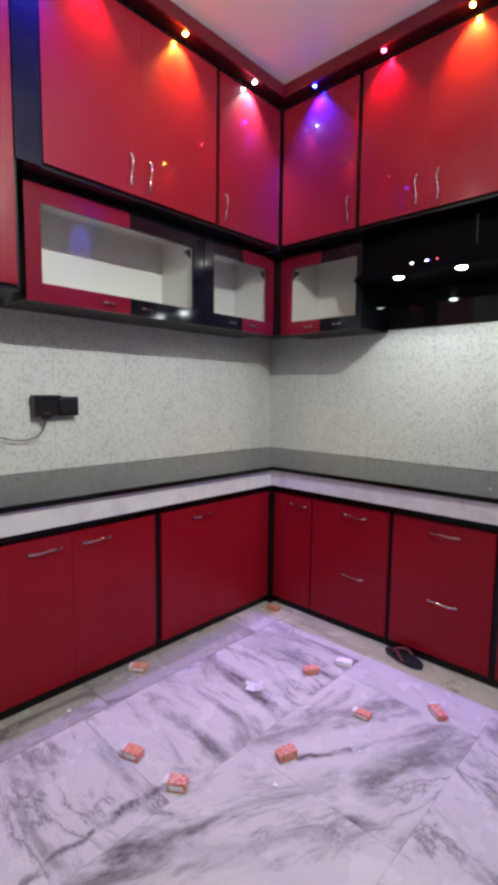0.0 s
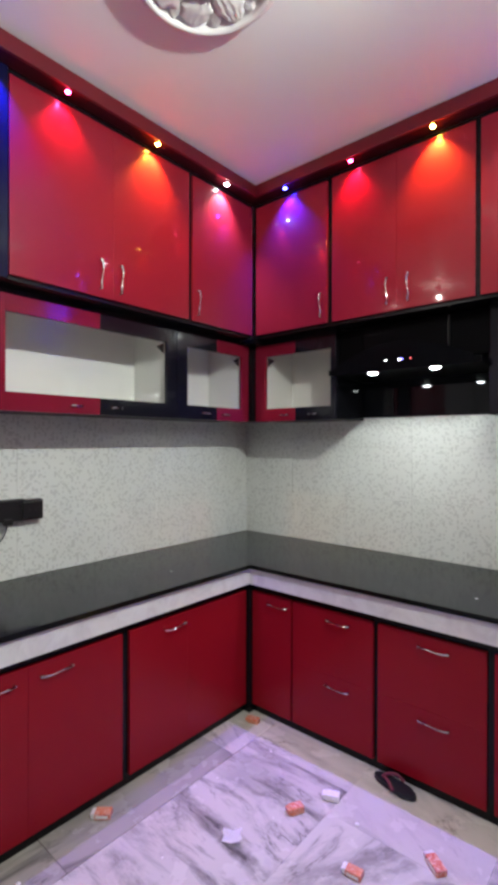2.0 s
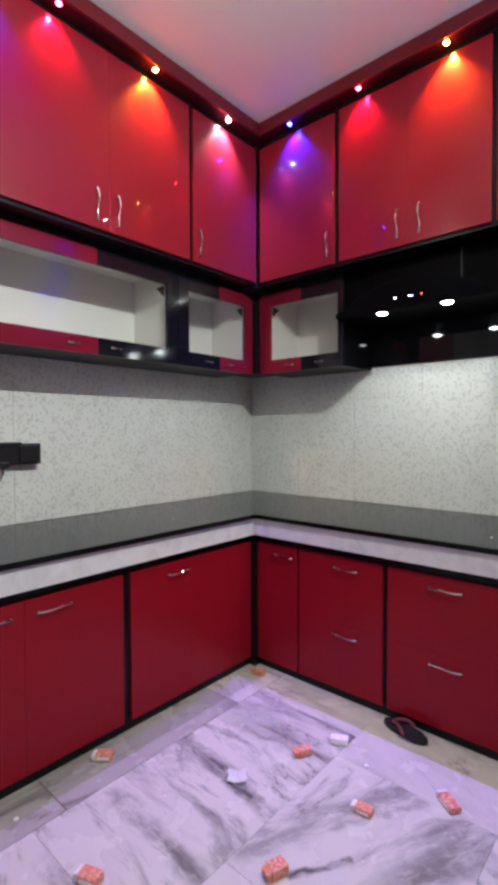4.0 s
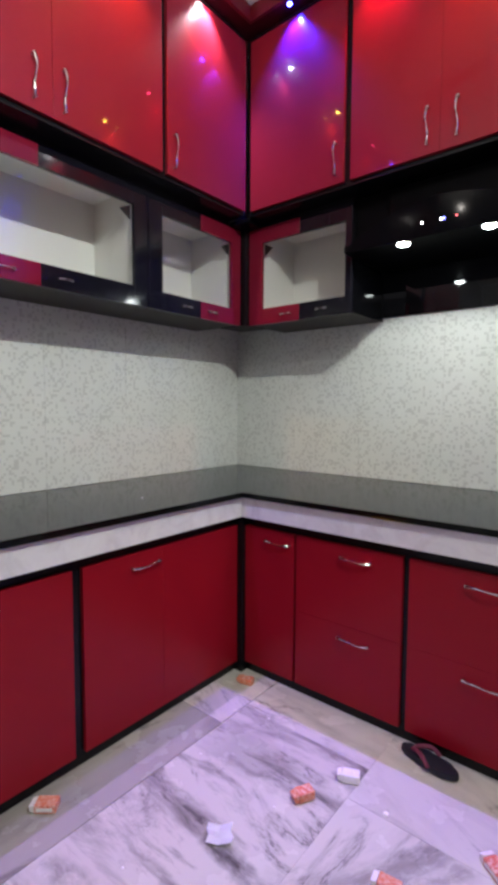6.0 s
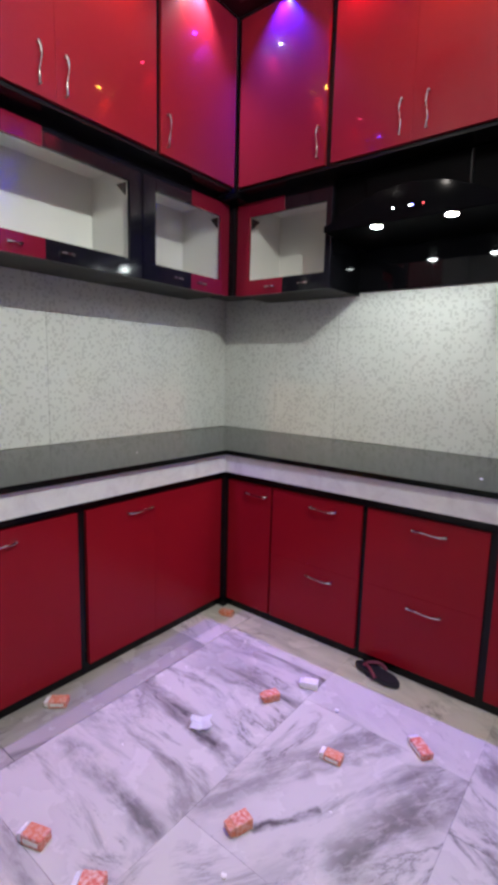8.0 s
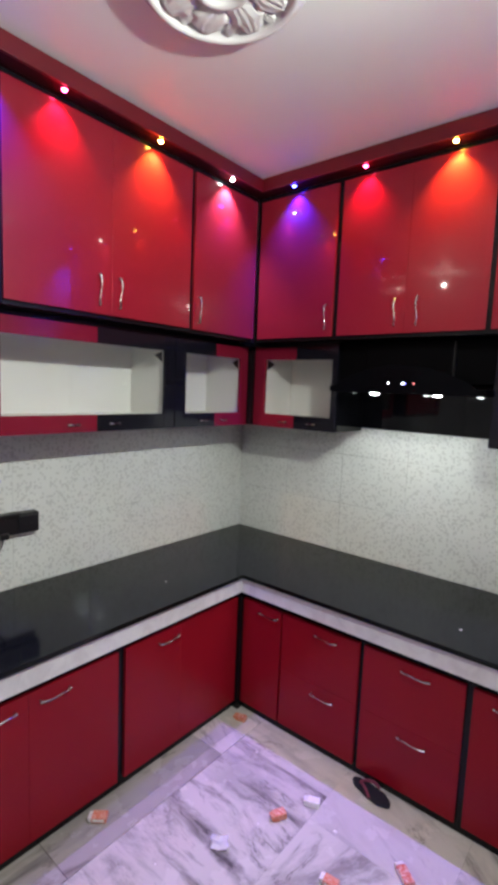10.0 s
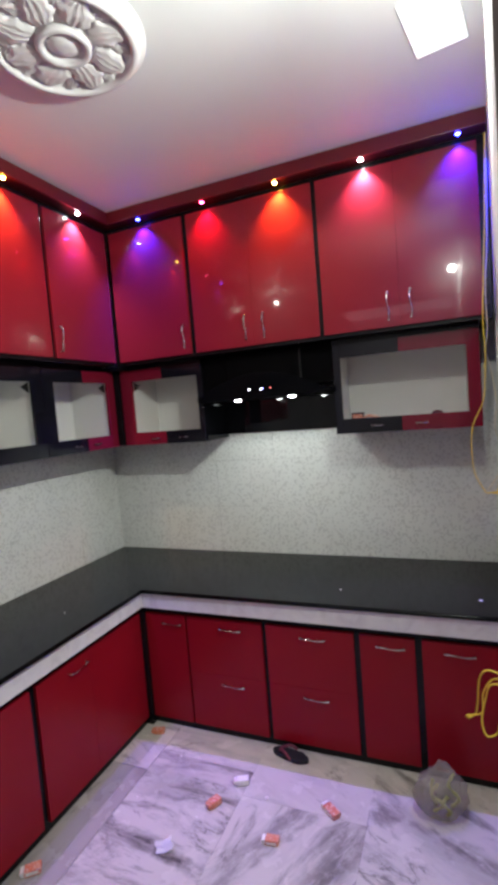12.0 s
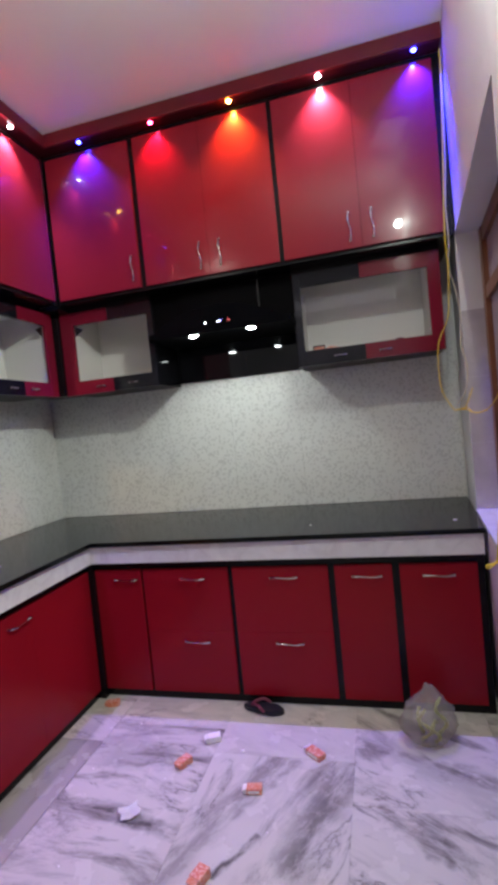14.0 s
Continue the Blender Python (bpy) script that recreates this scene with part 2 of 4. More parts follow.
def wood():
    m = material("brown_window_wood", (0.2, 0.08, 0.04), 0.4)
    n = Net(m)
    w = n.add("ShaderNodeMapping")
    w.inputs["Scale"].default_value = (30, 30, 2)
    n.link(n.place(), w.inputs["Vector"])
    n.colour(n.ramp(n.noise(w.outputs[0], 1.0, 6, 0.6, 0.6), (0.3, (0.12, 0.045, 0.02)), (0.7, (0.34, 0.135, 0.058))))
    return m


WOOD = wood()


def clear_glass():
    m = bpy.data.materials.new("clear_glass")
    m.use_nodes = True
    t = m.node_tree
    t.nodes.clear()
    out = t.nodes.new("ShaderNodeOutputMaterial")
    mix = t.nodes.new("ShaderNodeMixShader")
    mix.inputs[0].default_value = 0.018
    see = t.nodes.new("ShaderNodeBsdfTransparent")
    gloss = t.nodes.new("ShaderNodeBsdfGlossy")
    gloss.inputs["Roughness"].default_value = 0.03
    t.links.new(see.outputs[0], mix.inputs[1])
    t.links.new(gloss.outputs[0], mix.inputs[2])
    t.links.new(mix.outputs[0], out.inputs[0])
    return m


GLASS = clear_glass()
HOOD_GLASS = material("black_hood_glass", (0.003, 0.003, 0.004), 0.04, spec=0.3)
VISOR_GLASS = material("smoked_visor_glass", (0.003, 0.003, 0.004), 0.07, spec=0.03)
HOOD_STEEL = material("black_hood_body", (0.002, 0.002, 0.0025), 0.42, spec=0.04)
FROST = painted("frosted_pane", (0.40, 0.33, 0.40), (0.34, 0.28, 0.35), 0.3, 0.02)
PLASTIC_FILM = material("clear_plastic_film", (0.33, 0.32, 0.22), 0.11)
PLASTIC_FILM.node_tree.nodes["Principled BSDF"].inputs["Alpha"].default_value = 0.46
LEAF_PAPER = material("green_wrapper", (0.46, 0.52, 0.08), 0.5)


def glow(name, colour, strength):
    m = bpy.data.materials.new(name)
    m.use_nodes = True
    b = m.node_tree.nodes["Principled BSDF"]
    b.inputs["Base Color"].default_value = (0.8, 0.8, 0.8, 1)
    b.inputs["Emission Color"].default_value = (*colour, 1)
    b.inputs["Emission Strength"].default_value = strength
    return m


LED = {
    "red": ((1.0, 0.03, 0.13), 22.0),
    "yellow": ((1.0, 0.55, 0.06), 50.0),
    "white": ((0.95, 0.93, 1.0), 40.0),
    "blue": ((0.012, 0.016, 1.0), 186.0),
}
LENS = {k: glow(k + "_led_lens", c, 160.0 if k != "red" else 70.0) for k, (c, _) in LED.items()}
HOOD_LENS = glow("hood_lamp_lens", (0.9, 1.0, 0.98), 260.0)
BUTTON = {"white": glow("white_button", (0.95, 0.95, 1.0), 18.0), "blue": glow("blue_button", (0.15, 0.15, 1.0), 18.0), "red": glow("red_button", (1.0, 0.05, 0.05), 4.0)}
HOOD_W = 0.8
PATCH_GLOW = glow("ceiling_patch_glow", (0.95, 1.0, 1.0), 1.15)

# ---- mesh helpers ----


def mesh_of(name, bm, mat, smooth=False):
    me = bpy.data.meshes.new(name)
    bmesh.ops.recalc_face_normals(bm, faces=bm.faces)
    bm.to_mesh(me)
    bm.free()
    me.materials.append(mat)
    if smooth:
        for f in me.polygons:
            f.use_smooth = True
    return me


def part(name, bm, mat, parent=None, label="", smooth=False):
    ob = new(name, mesh_of(name, bm, mat, smooth))
    ob.parent = parent
    if label:
        tagged(ob, label)
    return ob


def thing(name, label, category, group="", kind="", at=None):
    ob = new(name)
    if at is not None:
        ob.matrix_basis = at
    return tagged(ob, label, category, group, kind)


def box(lo, hi, bevel=0.0, segments=2, bm=None):
    bm = bm or bmesh.new()
    made = bmesh.ops.create_cube(bm, size=1.0)
    s = [b - a for a, b in zip(lo, hi)]
    for v in made["verts"]:
        v.co = Vector((lo[0] + (v.co.x + 0.5) * s[0], lo[1] + (v.co.y + 0.5) * s[1], lo[2] + (v.co.z + 0.5) * s[2]))
    if bevel:
        edges = list({e for v in made["verts"] for e in v.link_edges})
        bmesh.ops.bevel(bm, geom=edges, offset=bevel, segments=segments, affect="EDGES", profile=0.6)
    return bm


def tube(points, radius, sides=8, bm=None, taper=None):
    """A round bar along a line of points."""
    bm = bm or bmesh.new()
    pts = [Vector(p) for p in points]
    rings = []
    up = Vector((0.13, 0.31, 0.94))
    for i, p in enumerate(pts):
        d = (pts[min(i + 1, len(pts) - 1)] - pts[max(i - 1, 0)]).normalized()
        a = d.cross(up)
        if a.length < 0.05:
            a = d.cross(Vector((1, 0, 0)))
        a.normalize()
        b = d.cross(a)
        r = radius * (taper[i] if taper else 1)
        rings.append([bm.verts.new(p + r * (math.cos(k * math.tau / sides) * a + math.sin(k * math.tau / sides) * b)) for k in range(sides)])
    for r0, r1 in zip(rings, rings[1:]):
        for k in range(sides):
            bm.faces.new((r0[k], r0[(k + 1) % sides], r1[(k + 1) % sides], r1[k]))
    bm.faces.new(rings[0])
    bm.faces.new(rings[-1][::-1])
    return bm


def spline(points, steps=8):
    pts = [Vector(p) for p in points]
    out = []
    for i in range(len(pts) - 1):
        p0, p1, p2, p3 = pts[max(i - 1, 0)], pts[i], pts[i + 1], pts[min(i + 2, len(pts) - 1)]
        for k in range(steps):
            t = k / steps
            out.append(0.5 * (2 * p1 + (p2 - p0) * t + (2 * p0 - 5 * p1 + 4 * p2 - p3) * t * t + (3 * p1 - p0 - 3 * p2 + p3) * t ** 3))
    out.append(pts[-1])
    return out


def prism(outline, lo, hi, flat="z", bm=None):
    """An outline in two axes, drawn out along the third."""
    bm = bm or bmesh.new()
    put = {"z": lambda a, b, c: (a, b, c), "y": lambda a, b, c: (a, c, b), "x": lambda a, b, c: (c, a, b)}[flat]
    bot = [bm.verts.new(put(a, b, lo)) for a, b in outline]
    top = [bm.verts.new(put(a, b, hi)) for a, b in outline]
    n = len(outline)
    bm.faces.new(bot)
    bm.faces.new(top)
    for i in range(n):
        bm.faces.new((bot[i], bot[(i + 1) % n], top[(i + 1) % n], top[i]))
    return bm


def lathe(profile, sides=32, bm=None, centre=(0, 0, 0)):
    bm = bm or bmesh.new()
    rings = [[bm.verts.new((centre[0] + r * math.cos(k * math.tau / sides), centre[1] + r * math.sin(k * math.tau / sides), centre[2] + z)) for k in range(sides)] for r, z in profile]
    for r0, r1 in zip(rings, rings[1:]):
        for k in range(sides):
            bm.faces.new((r0[k], r0[(k + 1) % sides], r1[(k + 1) % sides], r1[k]))
    bm.faces.new(rings[0])
    bm.faces.new(rings[-1])
    return bm


# Two runs of cabinets share one local frame: u along the wall, d out from it, z up.
# On the back wall u is x and d is -y; on the side wall u is -y and d is x.


def run_box(run, u0, u1, d0, d1, z0, z1, bevel=0.0):
    if run == "back":
        return box((u0, -d1, z0), (u1, -d0, z1), bevel)
    return box((d0, -u1, z0), (d1, -u0, z1), bevel)


def run_at(run, u, d, z):
    return Vector((u, -d, z)) if run == "back" else Vector((d, -u, z))


def handle_mesh(run, u, z, d, length, upright):
    """A slim S-shaped chrome pull on two round feet, along the run or upright."""
    bm = bmesh.new()
    line, girth = [], []
    for i in range(19):
        t = i / 18
        s = (t - 0.5) * length
        out = 0.012 + 0.010 * math.sin(math.pi * t) ** 0.7
        wave = 0.034 * length * math.sin(math.tau * t)
        line.append(run_at(run, u + wave, d + out, z + s) if upright else run_at(run, u + s, d + out, z + wave * 0.5))
        girth.append(0.72 + 0.75 * abs(math.cos(math.pi * t)) ** 2)
    tube(line, 0.0036, 10, bm, girth)
    for s in (-0.5, 0.5):
        foot = [run_at(run, u + (0 if upright else s * length), d + k, z + (s * length if upright else 0)) for k in (-0.002, 0.004, 0.013)]
        tube(foot, 0.0062, 10, bm, [1.2, 0.85, 1.0])
    return bm

# ---- large structure ----


def structure(name, bm, mat, label, category, smooth=False):
    ob = part(name, bm, mat, None, label, smooth)
    return tagged(ob, "", category, "", "structure")


LEAN = 0.08                      # the window wall leans inwards by this much per metre
NEAR_END = 2.50                  # where the window wall stops


def window_wall(u, out):
    """A point of the window wall: u metres from the corner, out metres behind its face."""
    return (2.77 - LEAN * u + out, -u - 0.0 * out)


structure("ceiling", box((-0.2, -6.2, CEIL), (5.2, 0.2, CEIL + 0.12)), CEILING_PAINT, "plain white painted plaster ceiling", "ceiling")
structure("wall_north", box((-0.2, 0.008, 0), (3.2, 0.2, CEIL)), PLASTER, "white plastered wall behind the hood", "wall")
structure("wall_west", box((-0.2, -6.0, 0), (-0.008, 0.008, CEIL)), PLASTER, "white plastered long wall behind the counter", "wall")
structure("wall_south", box((-0.2, -6.2, 0), (5.2, -6.0, CEIL)), PLASTER, "white plastered wall closing the room", "wall")
structure("wall_far_east", box((5.0, -6.0, 0), (5.2, -2.30, CEIL)), PLASTER, "white plastered wall of the open hall", "wall")
structure("wall_return", box((2.815, -2.50, 0), (5.0, -2.30, CEIL)), PLASTER, "white plastered return wall", "wall")


def wall_slab(u0, u1, z0, z1, thick=0.24):
    pts = [window_wall(u0, 0), window_wall(u1, 0), window_wall(u1, thick), window_wall(u0, thick)]
    return prism(pts, z0, z1)


SILL, LINTEL, JAMB, NEAR_JAMB = 0.862, 2.28, 0.40, 1.66
wall_east = thing("wall_east", "white plastered wall with a deep window recess and lilac-lit apron", "wall", kind="structure")
part("pier", wall_slab(-0.15, JAMB, 0, CEIL), WHITE_WALL, wall_east)
part("pier", wall_slab(NEAR_JAMB, NEAR_END, 0, CEIL), WHITE_WALL, wall_east)
# Thin slab over the end face, there to hold its shade.
part("pier_end", wall_slab(NEAR_END + 0.0005, NEAR_END + 0.012, 0, CEIL), SHADED_PLASTER, wall_east, "plaster on the wall's end, its shade put in as grey-brown")
part("lintel", wall_slab(JAMB, NEAR_JAMB, LINTEL, CEIL), WHITE_WALL, wall_east)
part("apron", wall_slab(JAMB, NEAR_JAMB, 0, SILL), LILAC_LIT_PLASTER, wall_east, "plaster below the window, tinted lilac as lit by the LEDs")

window_1 = thing("window_1", "brown wooden window with frosted lilac panes in a recess", "window", kind="structure")


def slanted(u0, u1, o0, o1, z0, z1):
    return prism([window_wall(u0, o0), window_wall(u1, o0), window_wall(u1, o1), window_wall(u0, o1)], z0, z1)


part("window_sill", slanted(JAMB, NEAR_JAMB, -0.004, 0.17, SILL, SILL + 0.02), SKIRT, window_1, "white marble sill")
for u0, u1 in ((JAMB, JAMB + 0.07), (JAMB + 0.60, JAMB + 0.66), (NEAR_JAMB - 0.07, NEAR_JAMB)):
    part("window_frame", slanted(u0, u1, 0.11, 0.17, SILL + 0.02, LINTEL - 0.002), WOOD, window_1)
for z0, z1 in ((SILL + 0.02, SILL + 0.09), (1.93, 1.99), (LINTEL - 0.07, LINTEL - 0.002)):
    for u0, u1 in ((JAMB + 0.07, JAMB + 0.60), (JAMB + 0.66, NEAR_JAMB - 0.07)):
        part("window_rail", slanted(u0, u1, 0.115, 0.165, z0, z1), WOOD, window_1)
for u0, u1 in ((JAMB + 0.07, JAMB + 0.60), (JAMB + 0.66, NEAR_JAMB - 0.07)):
    for z0, z1 in ((SILL + 0.09, 1.93), (1.99, LINTEL - 0.07)):
        part("pane", slanted(u0, u1, 0.135, 0.145, z0, z1), FROST, window_1)
structure("baseboard", slanted(0.84, NEAR_END, -0.012, 0.0, 0, 0.10), SKIRT, "white marble skirting along the window wall", "skirting")

# ---- lower cabinets ----
BASE_D, TOP_D, SKIRT_D = 0.76, 0.805, 0.79
SIDE_BASE, SIDE_TOP, SIDE_SKIRT = 0.68, 0.727, 0.712
DOOR_Z0, DOOR_Z1, SPLIT = 0.047, 0.712, 0.377
SIDE_END = 3.45


def door_part(name, run, u0, u1, d, z0, z1, mat, parent, gap=0.0004, thick=0.018):
    return part(name, run_box(run, u0 + gap, u1 - gap, d - thick, d, z0 + gap, z1 - gap, 0.0013), mat, parent)


def base_unit(run, u0, u1, doors, depth, label):
    """doors: (u0, u1, z0, z1, handle centre or None)."""
    unit = thing("base_cabinet", label, "cabinet", "base cabinets under the counter")
    part("carcass", run_box(run, u0, u1, 0.03, depth - 0.018, 0.0, 0.752), BLACK, unit, "black laminate carcass")
    for a, b, z0, z1, grip in doors:
        name = "drawer_front" if len([1 for q in doors if abs(q[0] - a) < 0.01]) > 1 else "door"
        leaf = door_part(name, run, a, b, depth, z0, z1, DEEP, unit)
        if grip is not None:
            part("handle", handle_mesh(run, grip, z1 - 0.053, depth, 0.13, False), CHROME, leaf, "bowed chrome handle")
    return unit


base_unit("back", 0.682, 1.484, [(0.708, 0.984, DOOR_Z0, DOOR_Z1, 0.893), (0.996, 1.473, SPLIT, DOOR_Z1, 1.280), (0.996, 1.473, DOOR_Z0, SPLIT, 1.276)], BASE_D, "dark red laminate base cabinet with a door and two drawers")
base_unit("back", 1.485, 2.000, [(1.498, 1.986, SPLIT, DOOR_Z1, 1.765), (1.498, 1.986, DOOR_Z0, SPLIT, 1.768)], BASE_D, "dark red laminate base cabinet with two wide drawers")
base_unit("back", 2.001, 2.302, [(2.016, 2.287, DOOR_Z0, DOOR_Z1, 2.169)], BASE_D, "narrow dark red laminate base cabinet with one door")
base_unit("back", 2.303, 2.695, [(2.320, 2.660, DOOR_Z0, DOOR_Z1, 2.492)], BASE_D, "dark red laminate base cabinet beside the window wall")
base_unit("side", 0.762, 1.618, [(0.785, 1.241, DOOR_Z0, DOOR_Z1, None), (1.241, 1.598, DOOR_Z0, DOOR_Z1, 1.328)], SIDE_BASE, "bright red laminate corner base cabinet with two doors")
base_unit("side", 1.619, 2.518, [(1.637, 2.068, DOOR_Z0, DOOR_Z1, 1.953), (2.068, 2.500, DOOR_Z0, DOOR_Z1, 2.188)], SIDE_BASE, "dark red laminate base cabinet with two doors")
base_unit("side", 2.519, SIDE_END, [(2.537, 2.985, DOOR_Z0, DOOR_Z1, 2.87), (2.985, 3.433, DOOR_Z0, DOOR_Z1, 3.10)], SIDE_BASE, "dark red laminate base cabinet at the counter's end")

post = thing("corner_post", "black laminate corner post between the base cabinets", "corner post")
part("post", box((0.640, -0.784, 0.0), (0.7065, -0.740, 0.752), 0.001), BLACK, post)
counter = thing("countertop", "polished black granite L-shaped countertop on red cabinets", "countertop")
outline = [(0, 0), (2.765, 0), (2.70, -TOP_D), (SIDE_TOP, -TOP_D), (SIDE_TOP, -SIDE_END - 0.02), (0, -SIDE_END - 0.02)]
bm = prism([(x, y) for x, y in outline], 0.853, 0.877)
bmesh.ops.bevel(bm, geom=[e for e in bm.edges if abs(e.verts[0].co.z - e.verts[1].co.z) < 1e-4], offset=0.007, segments=3, affect="EDGES")
part("slab", bm, GRANITE, counter)
part("front_skirt", run_box("back", SIDE_SKIRT - 0.02, 2.69, SKIRT_D - 0.03, SKIRT_D, 0.757, 0.853, 0.001), SKIRT, counter, "white marble band under the slab")
part("front_skirt", run_box("side", SKIRT_D + 0.001, SIDE_END, SIDE_SKIRT - 0.03, SIDE_SKIRT, 0.757, 0.853, 0.001), SKIRT, counter, "white marble band under the slab")

# ---- glazed middle row ----
MID_D, MID_Z0, MID_Z1 = 0.353, 1.725, 2.262
G0, G1 = 1.806, 2.160


def glazed_unit(run, u0, u1, g0, g1, split, first, second, label, brackets=(), grips=()):
    """A white box behind a glazed frame whose two halves differ in colour."""
    unit = thing("glazed_wall_cabinet", label, "cabinet", "glazed wall cabinets above the counter")
    d = MID_D
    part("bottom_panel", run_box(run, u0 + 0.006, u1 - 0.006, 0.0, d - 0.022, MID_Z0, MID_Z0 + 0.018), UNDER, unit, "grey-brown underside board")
    part("top_panel", run_box(run, u0 + 0.006, u1 - 0.006, 0.0, d - 0.022, MID_Z1 - 0.018, MID_Z1), INSIDE, unit)
    part("back_panel", run_box(run, g0 - 0.0195, g1 + 0.0035, 0.002, 0.014, MID_Z0 + 0.018, MID_Z1 - 0.018), INSIDE, unit)
    part("shelf", run_box(run, g0 - 0.0195, g1 + 0.0035, 0.0145, d - 0.03, G0 - 0.03, G0 - 0.012), INSIDE, unit, "white inner floor board")
    for a in (u0, u1 - 0.018):
        inner = g0 - 0.032 if a == u0 else g1 + 0.004
        outer = a if a == u0 else a + 0.012
        part("side_panel", run_box(run, inner, inner + 0.012, 0.0, d - 0.022, MID_Z0 + 0.018, MID_Z1 - 0.018), INSIDE, unit, "white inner side")
        part("side_panel", run_box(run, outer, outer + 0.006, 0.0, d - 0.0205, MID_Z0, MID_Z1 + 0.0015), BLACK, unit, "black outer side")
    part("top_rail", run_box(run, u0, u1, d - 0.0205, d - 0.004, 2.2385, 2.264), BLACK, unit, "black rail under the top row")
    part("door_frame", run_box(run, u0 + 0.002, g0, d - 0.02, d, MID_Z0 - 0.004, 2.238, 0.002), first, unit)
    part("door_frame", run_box(run, g1, u1 - 0.002, d - 0.02, d, MID_Z0 - 0.004, 2.238, 0.002), second, unit)
    for z0, z1 in ((MID_Z0 - 0.004, G0), (G1, 2.238)):
        part("door_rail", run_box(run, g0, split, d - 0.02, d, z0, z1, 0.001), first, unit)
        part("door_rail", run_box(run, split, g1, d - 0.02, d, z0, z1, 0.001), second, unit)
    pane = part("glass_pane", run_box(run, g0 - 0.004, g1 + 0.004, d - 0.013, d - 0.009, G0 - 0.004, G1 + 0.004), GLASS, unit, "clear glass pane")
    pane.visible_shadow = False
    for u, way in brackets:
        bm = prism([(u, G1 - 0.002), (u + way * 0.052, G1 - 0.028), (u, G1 - 0.062)], -(d - 0.022), -(d - 0.030), "y")
        if run == "side":
            for v in bm.verts:
                v.co = Vector((-v.co.y, -v.co.x, v.co.z))
        part("hinge_bracket", bm, PLASTIC, unit, "small black triangular bracket")
    for u in grips:
        part("handle", handle_mesh(run, u, MID_Z0 + 0.035, d, 0.055, False), CHROME, unit, "small chrome handle")
    return unit


glazed_unit("back", 0.385, 1.022, 0.476, 0.985, 0.722, RED_EDGE, BLACK_GLOSS, "small glazed wall cabinet with red and black frame, empty", [(0.480, 1)], [0.64, 0.86])
glazed_unit("back", 1.886, 2.664, 1.928, 2.598, 2.256, BLACK_GLOSS, RED_EDGE, "wide glazed wall cabinet with black and red frame, empty", [], [2.12, 2.36])
glazed_unit("side", 0.385, 1.034, 0.460, 0.950, 0.698, RED_EDGE, BLACK_GLOSS, "small glazed wall cabinet with black and red frame, empty", [(0.464, 1)], [0.62, 0.80])
glazed_unit("side", 1.036, 2.092, 1.112, 2.016, 1.548, BLACK_GLOSS, RED_EDGE, "long glazed wall cabinet with red and black frame, empty", [(1.116, 1)], [1.45, 1.68])

post = thing("corner_post", "black laminate corner post between the glazed cabinets", "corner post")
part("post", box((0.20, -0.383, 1.722), (0.383, -0.20, 2.262), 0.001), BLACK, post)
part("post", box((0.20, -0.470, 2.240), (0.470, -0.20, 2.2645)), BLACK, post)

# ---- tall top row ----
UP_D, UP_Z0, UP_Z1 = 0.475, 2.283, 3.118
SOFFIT, FASCIA = 3.147, 0.556    # underside and front of the light pelmet


def top_unit(run, u0, u1, doors, label, z0=UP_Z0):
    unit = thing("top_cabinet", label, "cabinet", "top cabinets below the ceiling")
    part("carcass", run_box(run, u0, u1, 0.0, UP_D - 0.018, z0 - 0.018, SOFFIT - 0.001), BLACK, unit, "black laminate carcass")
    for a, b, grip in doors:
        leaf = door_part("door", run, a, b, UP_D, z0, UP_Z1, RED, unit)
        if grip is not None:
            part("handle", handle_mesh(run, grip, 2.392, UP_D, 0.140, True), CHROME, leaf, "bowed chrome handle")
    return unit


top_unit("back", 0.458, 1.050, [(0.492, 1.034, 0.995)], "glossy red corner top cabinet with one tall door")
top_unit("back", 1.051, 1.865, [(1.068, 1.460, 1.411), (1.460, 1.854, 1.527)], "glossy red top cabinet with two tall doors above the hood")
top_unit("back", 1.866, 2.722, [(1.878, 2.288, 2.228), (2.288, 2.682, 2.343)], "glossy red top cabinet with two tall doors beside the window wall")
top_unit("side", 0.480, 1.035, [(0.492, 1.022, 0.982)], "glossy red corner top cabinet with one tall door")
top_unit("side", 1.036, 2.160, [(1.050, 1.550, 1.510), (1.550, 2.052, 1.622)], "glossy red top cabinet with two tall doors and black end post")
end_post = thing("end_post", "black gloss post between the red top cabinets, tinted as blue-lit", "post")
part("post", run_box("side", 2.056, 2.168, UP_D - 0.0175, UP_D - 0.004, 2.266, SOFFIT - 0.001, 0.001), BLUE_LIT_BLACK, end_post)
top_unit("side", 2.161, 3.200, [(2.175, 2.680, None), (2.680, 3.185, None)], "tall red wall cabinet reaching lower than its neighbours", 1.755)

pelmet = thing("pelmet", "dark red laminate light pelmet under the ceiling", "pelmet")
part("fascia", run_box("back", FASCIA, 2.722, FASCIA - 0.018, FASCIA, SOFFIT - 0.001, CEIL - 0.001, 0.002), MAROON, pelmet)
part("fascia", run_box("side", FASCIA - 0.018, 3.20, FASCIA - 0.018, FASCIA, SOFFIT - 0.001, CEIL - 0.001, 0.002), MAROON, pelmet)
part("soffit", run_box("back", UP_D - 0.017, 2.722, UP_D - 0.017, FASCIA - 0.0185, SOFFIT, SOFFIT + 0.016), SHADED_MAROON, pelmet, "maroon underside board with its shade put into the colour")
part("soffit", run_box("side", FASCIA - 0.018, 3.20, UP_D - 0.017, FASCIA - 0.0185, SOFFIT, SOFFIT + 0.016), SHADED_MAROON, pelmet, "maroon underside board with its shade put into the colour")

# ---- downlights in the pelmet ----


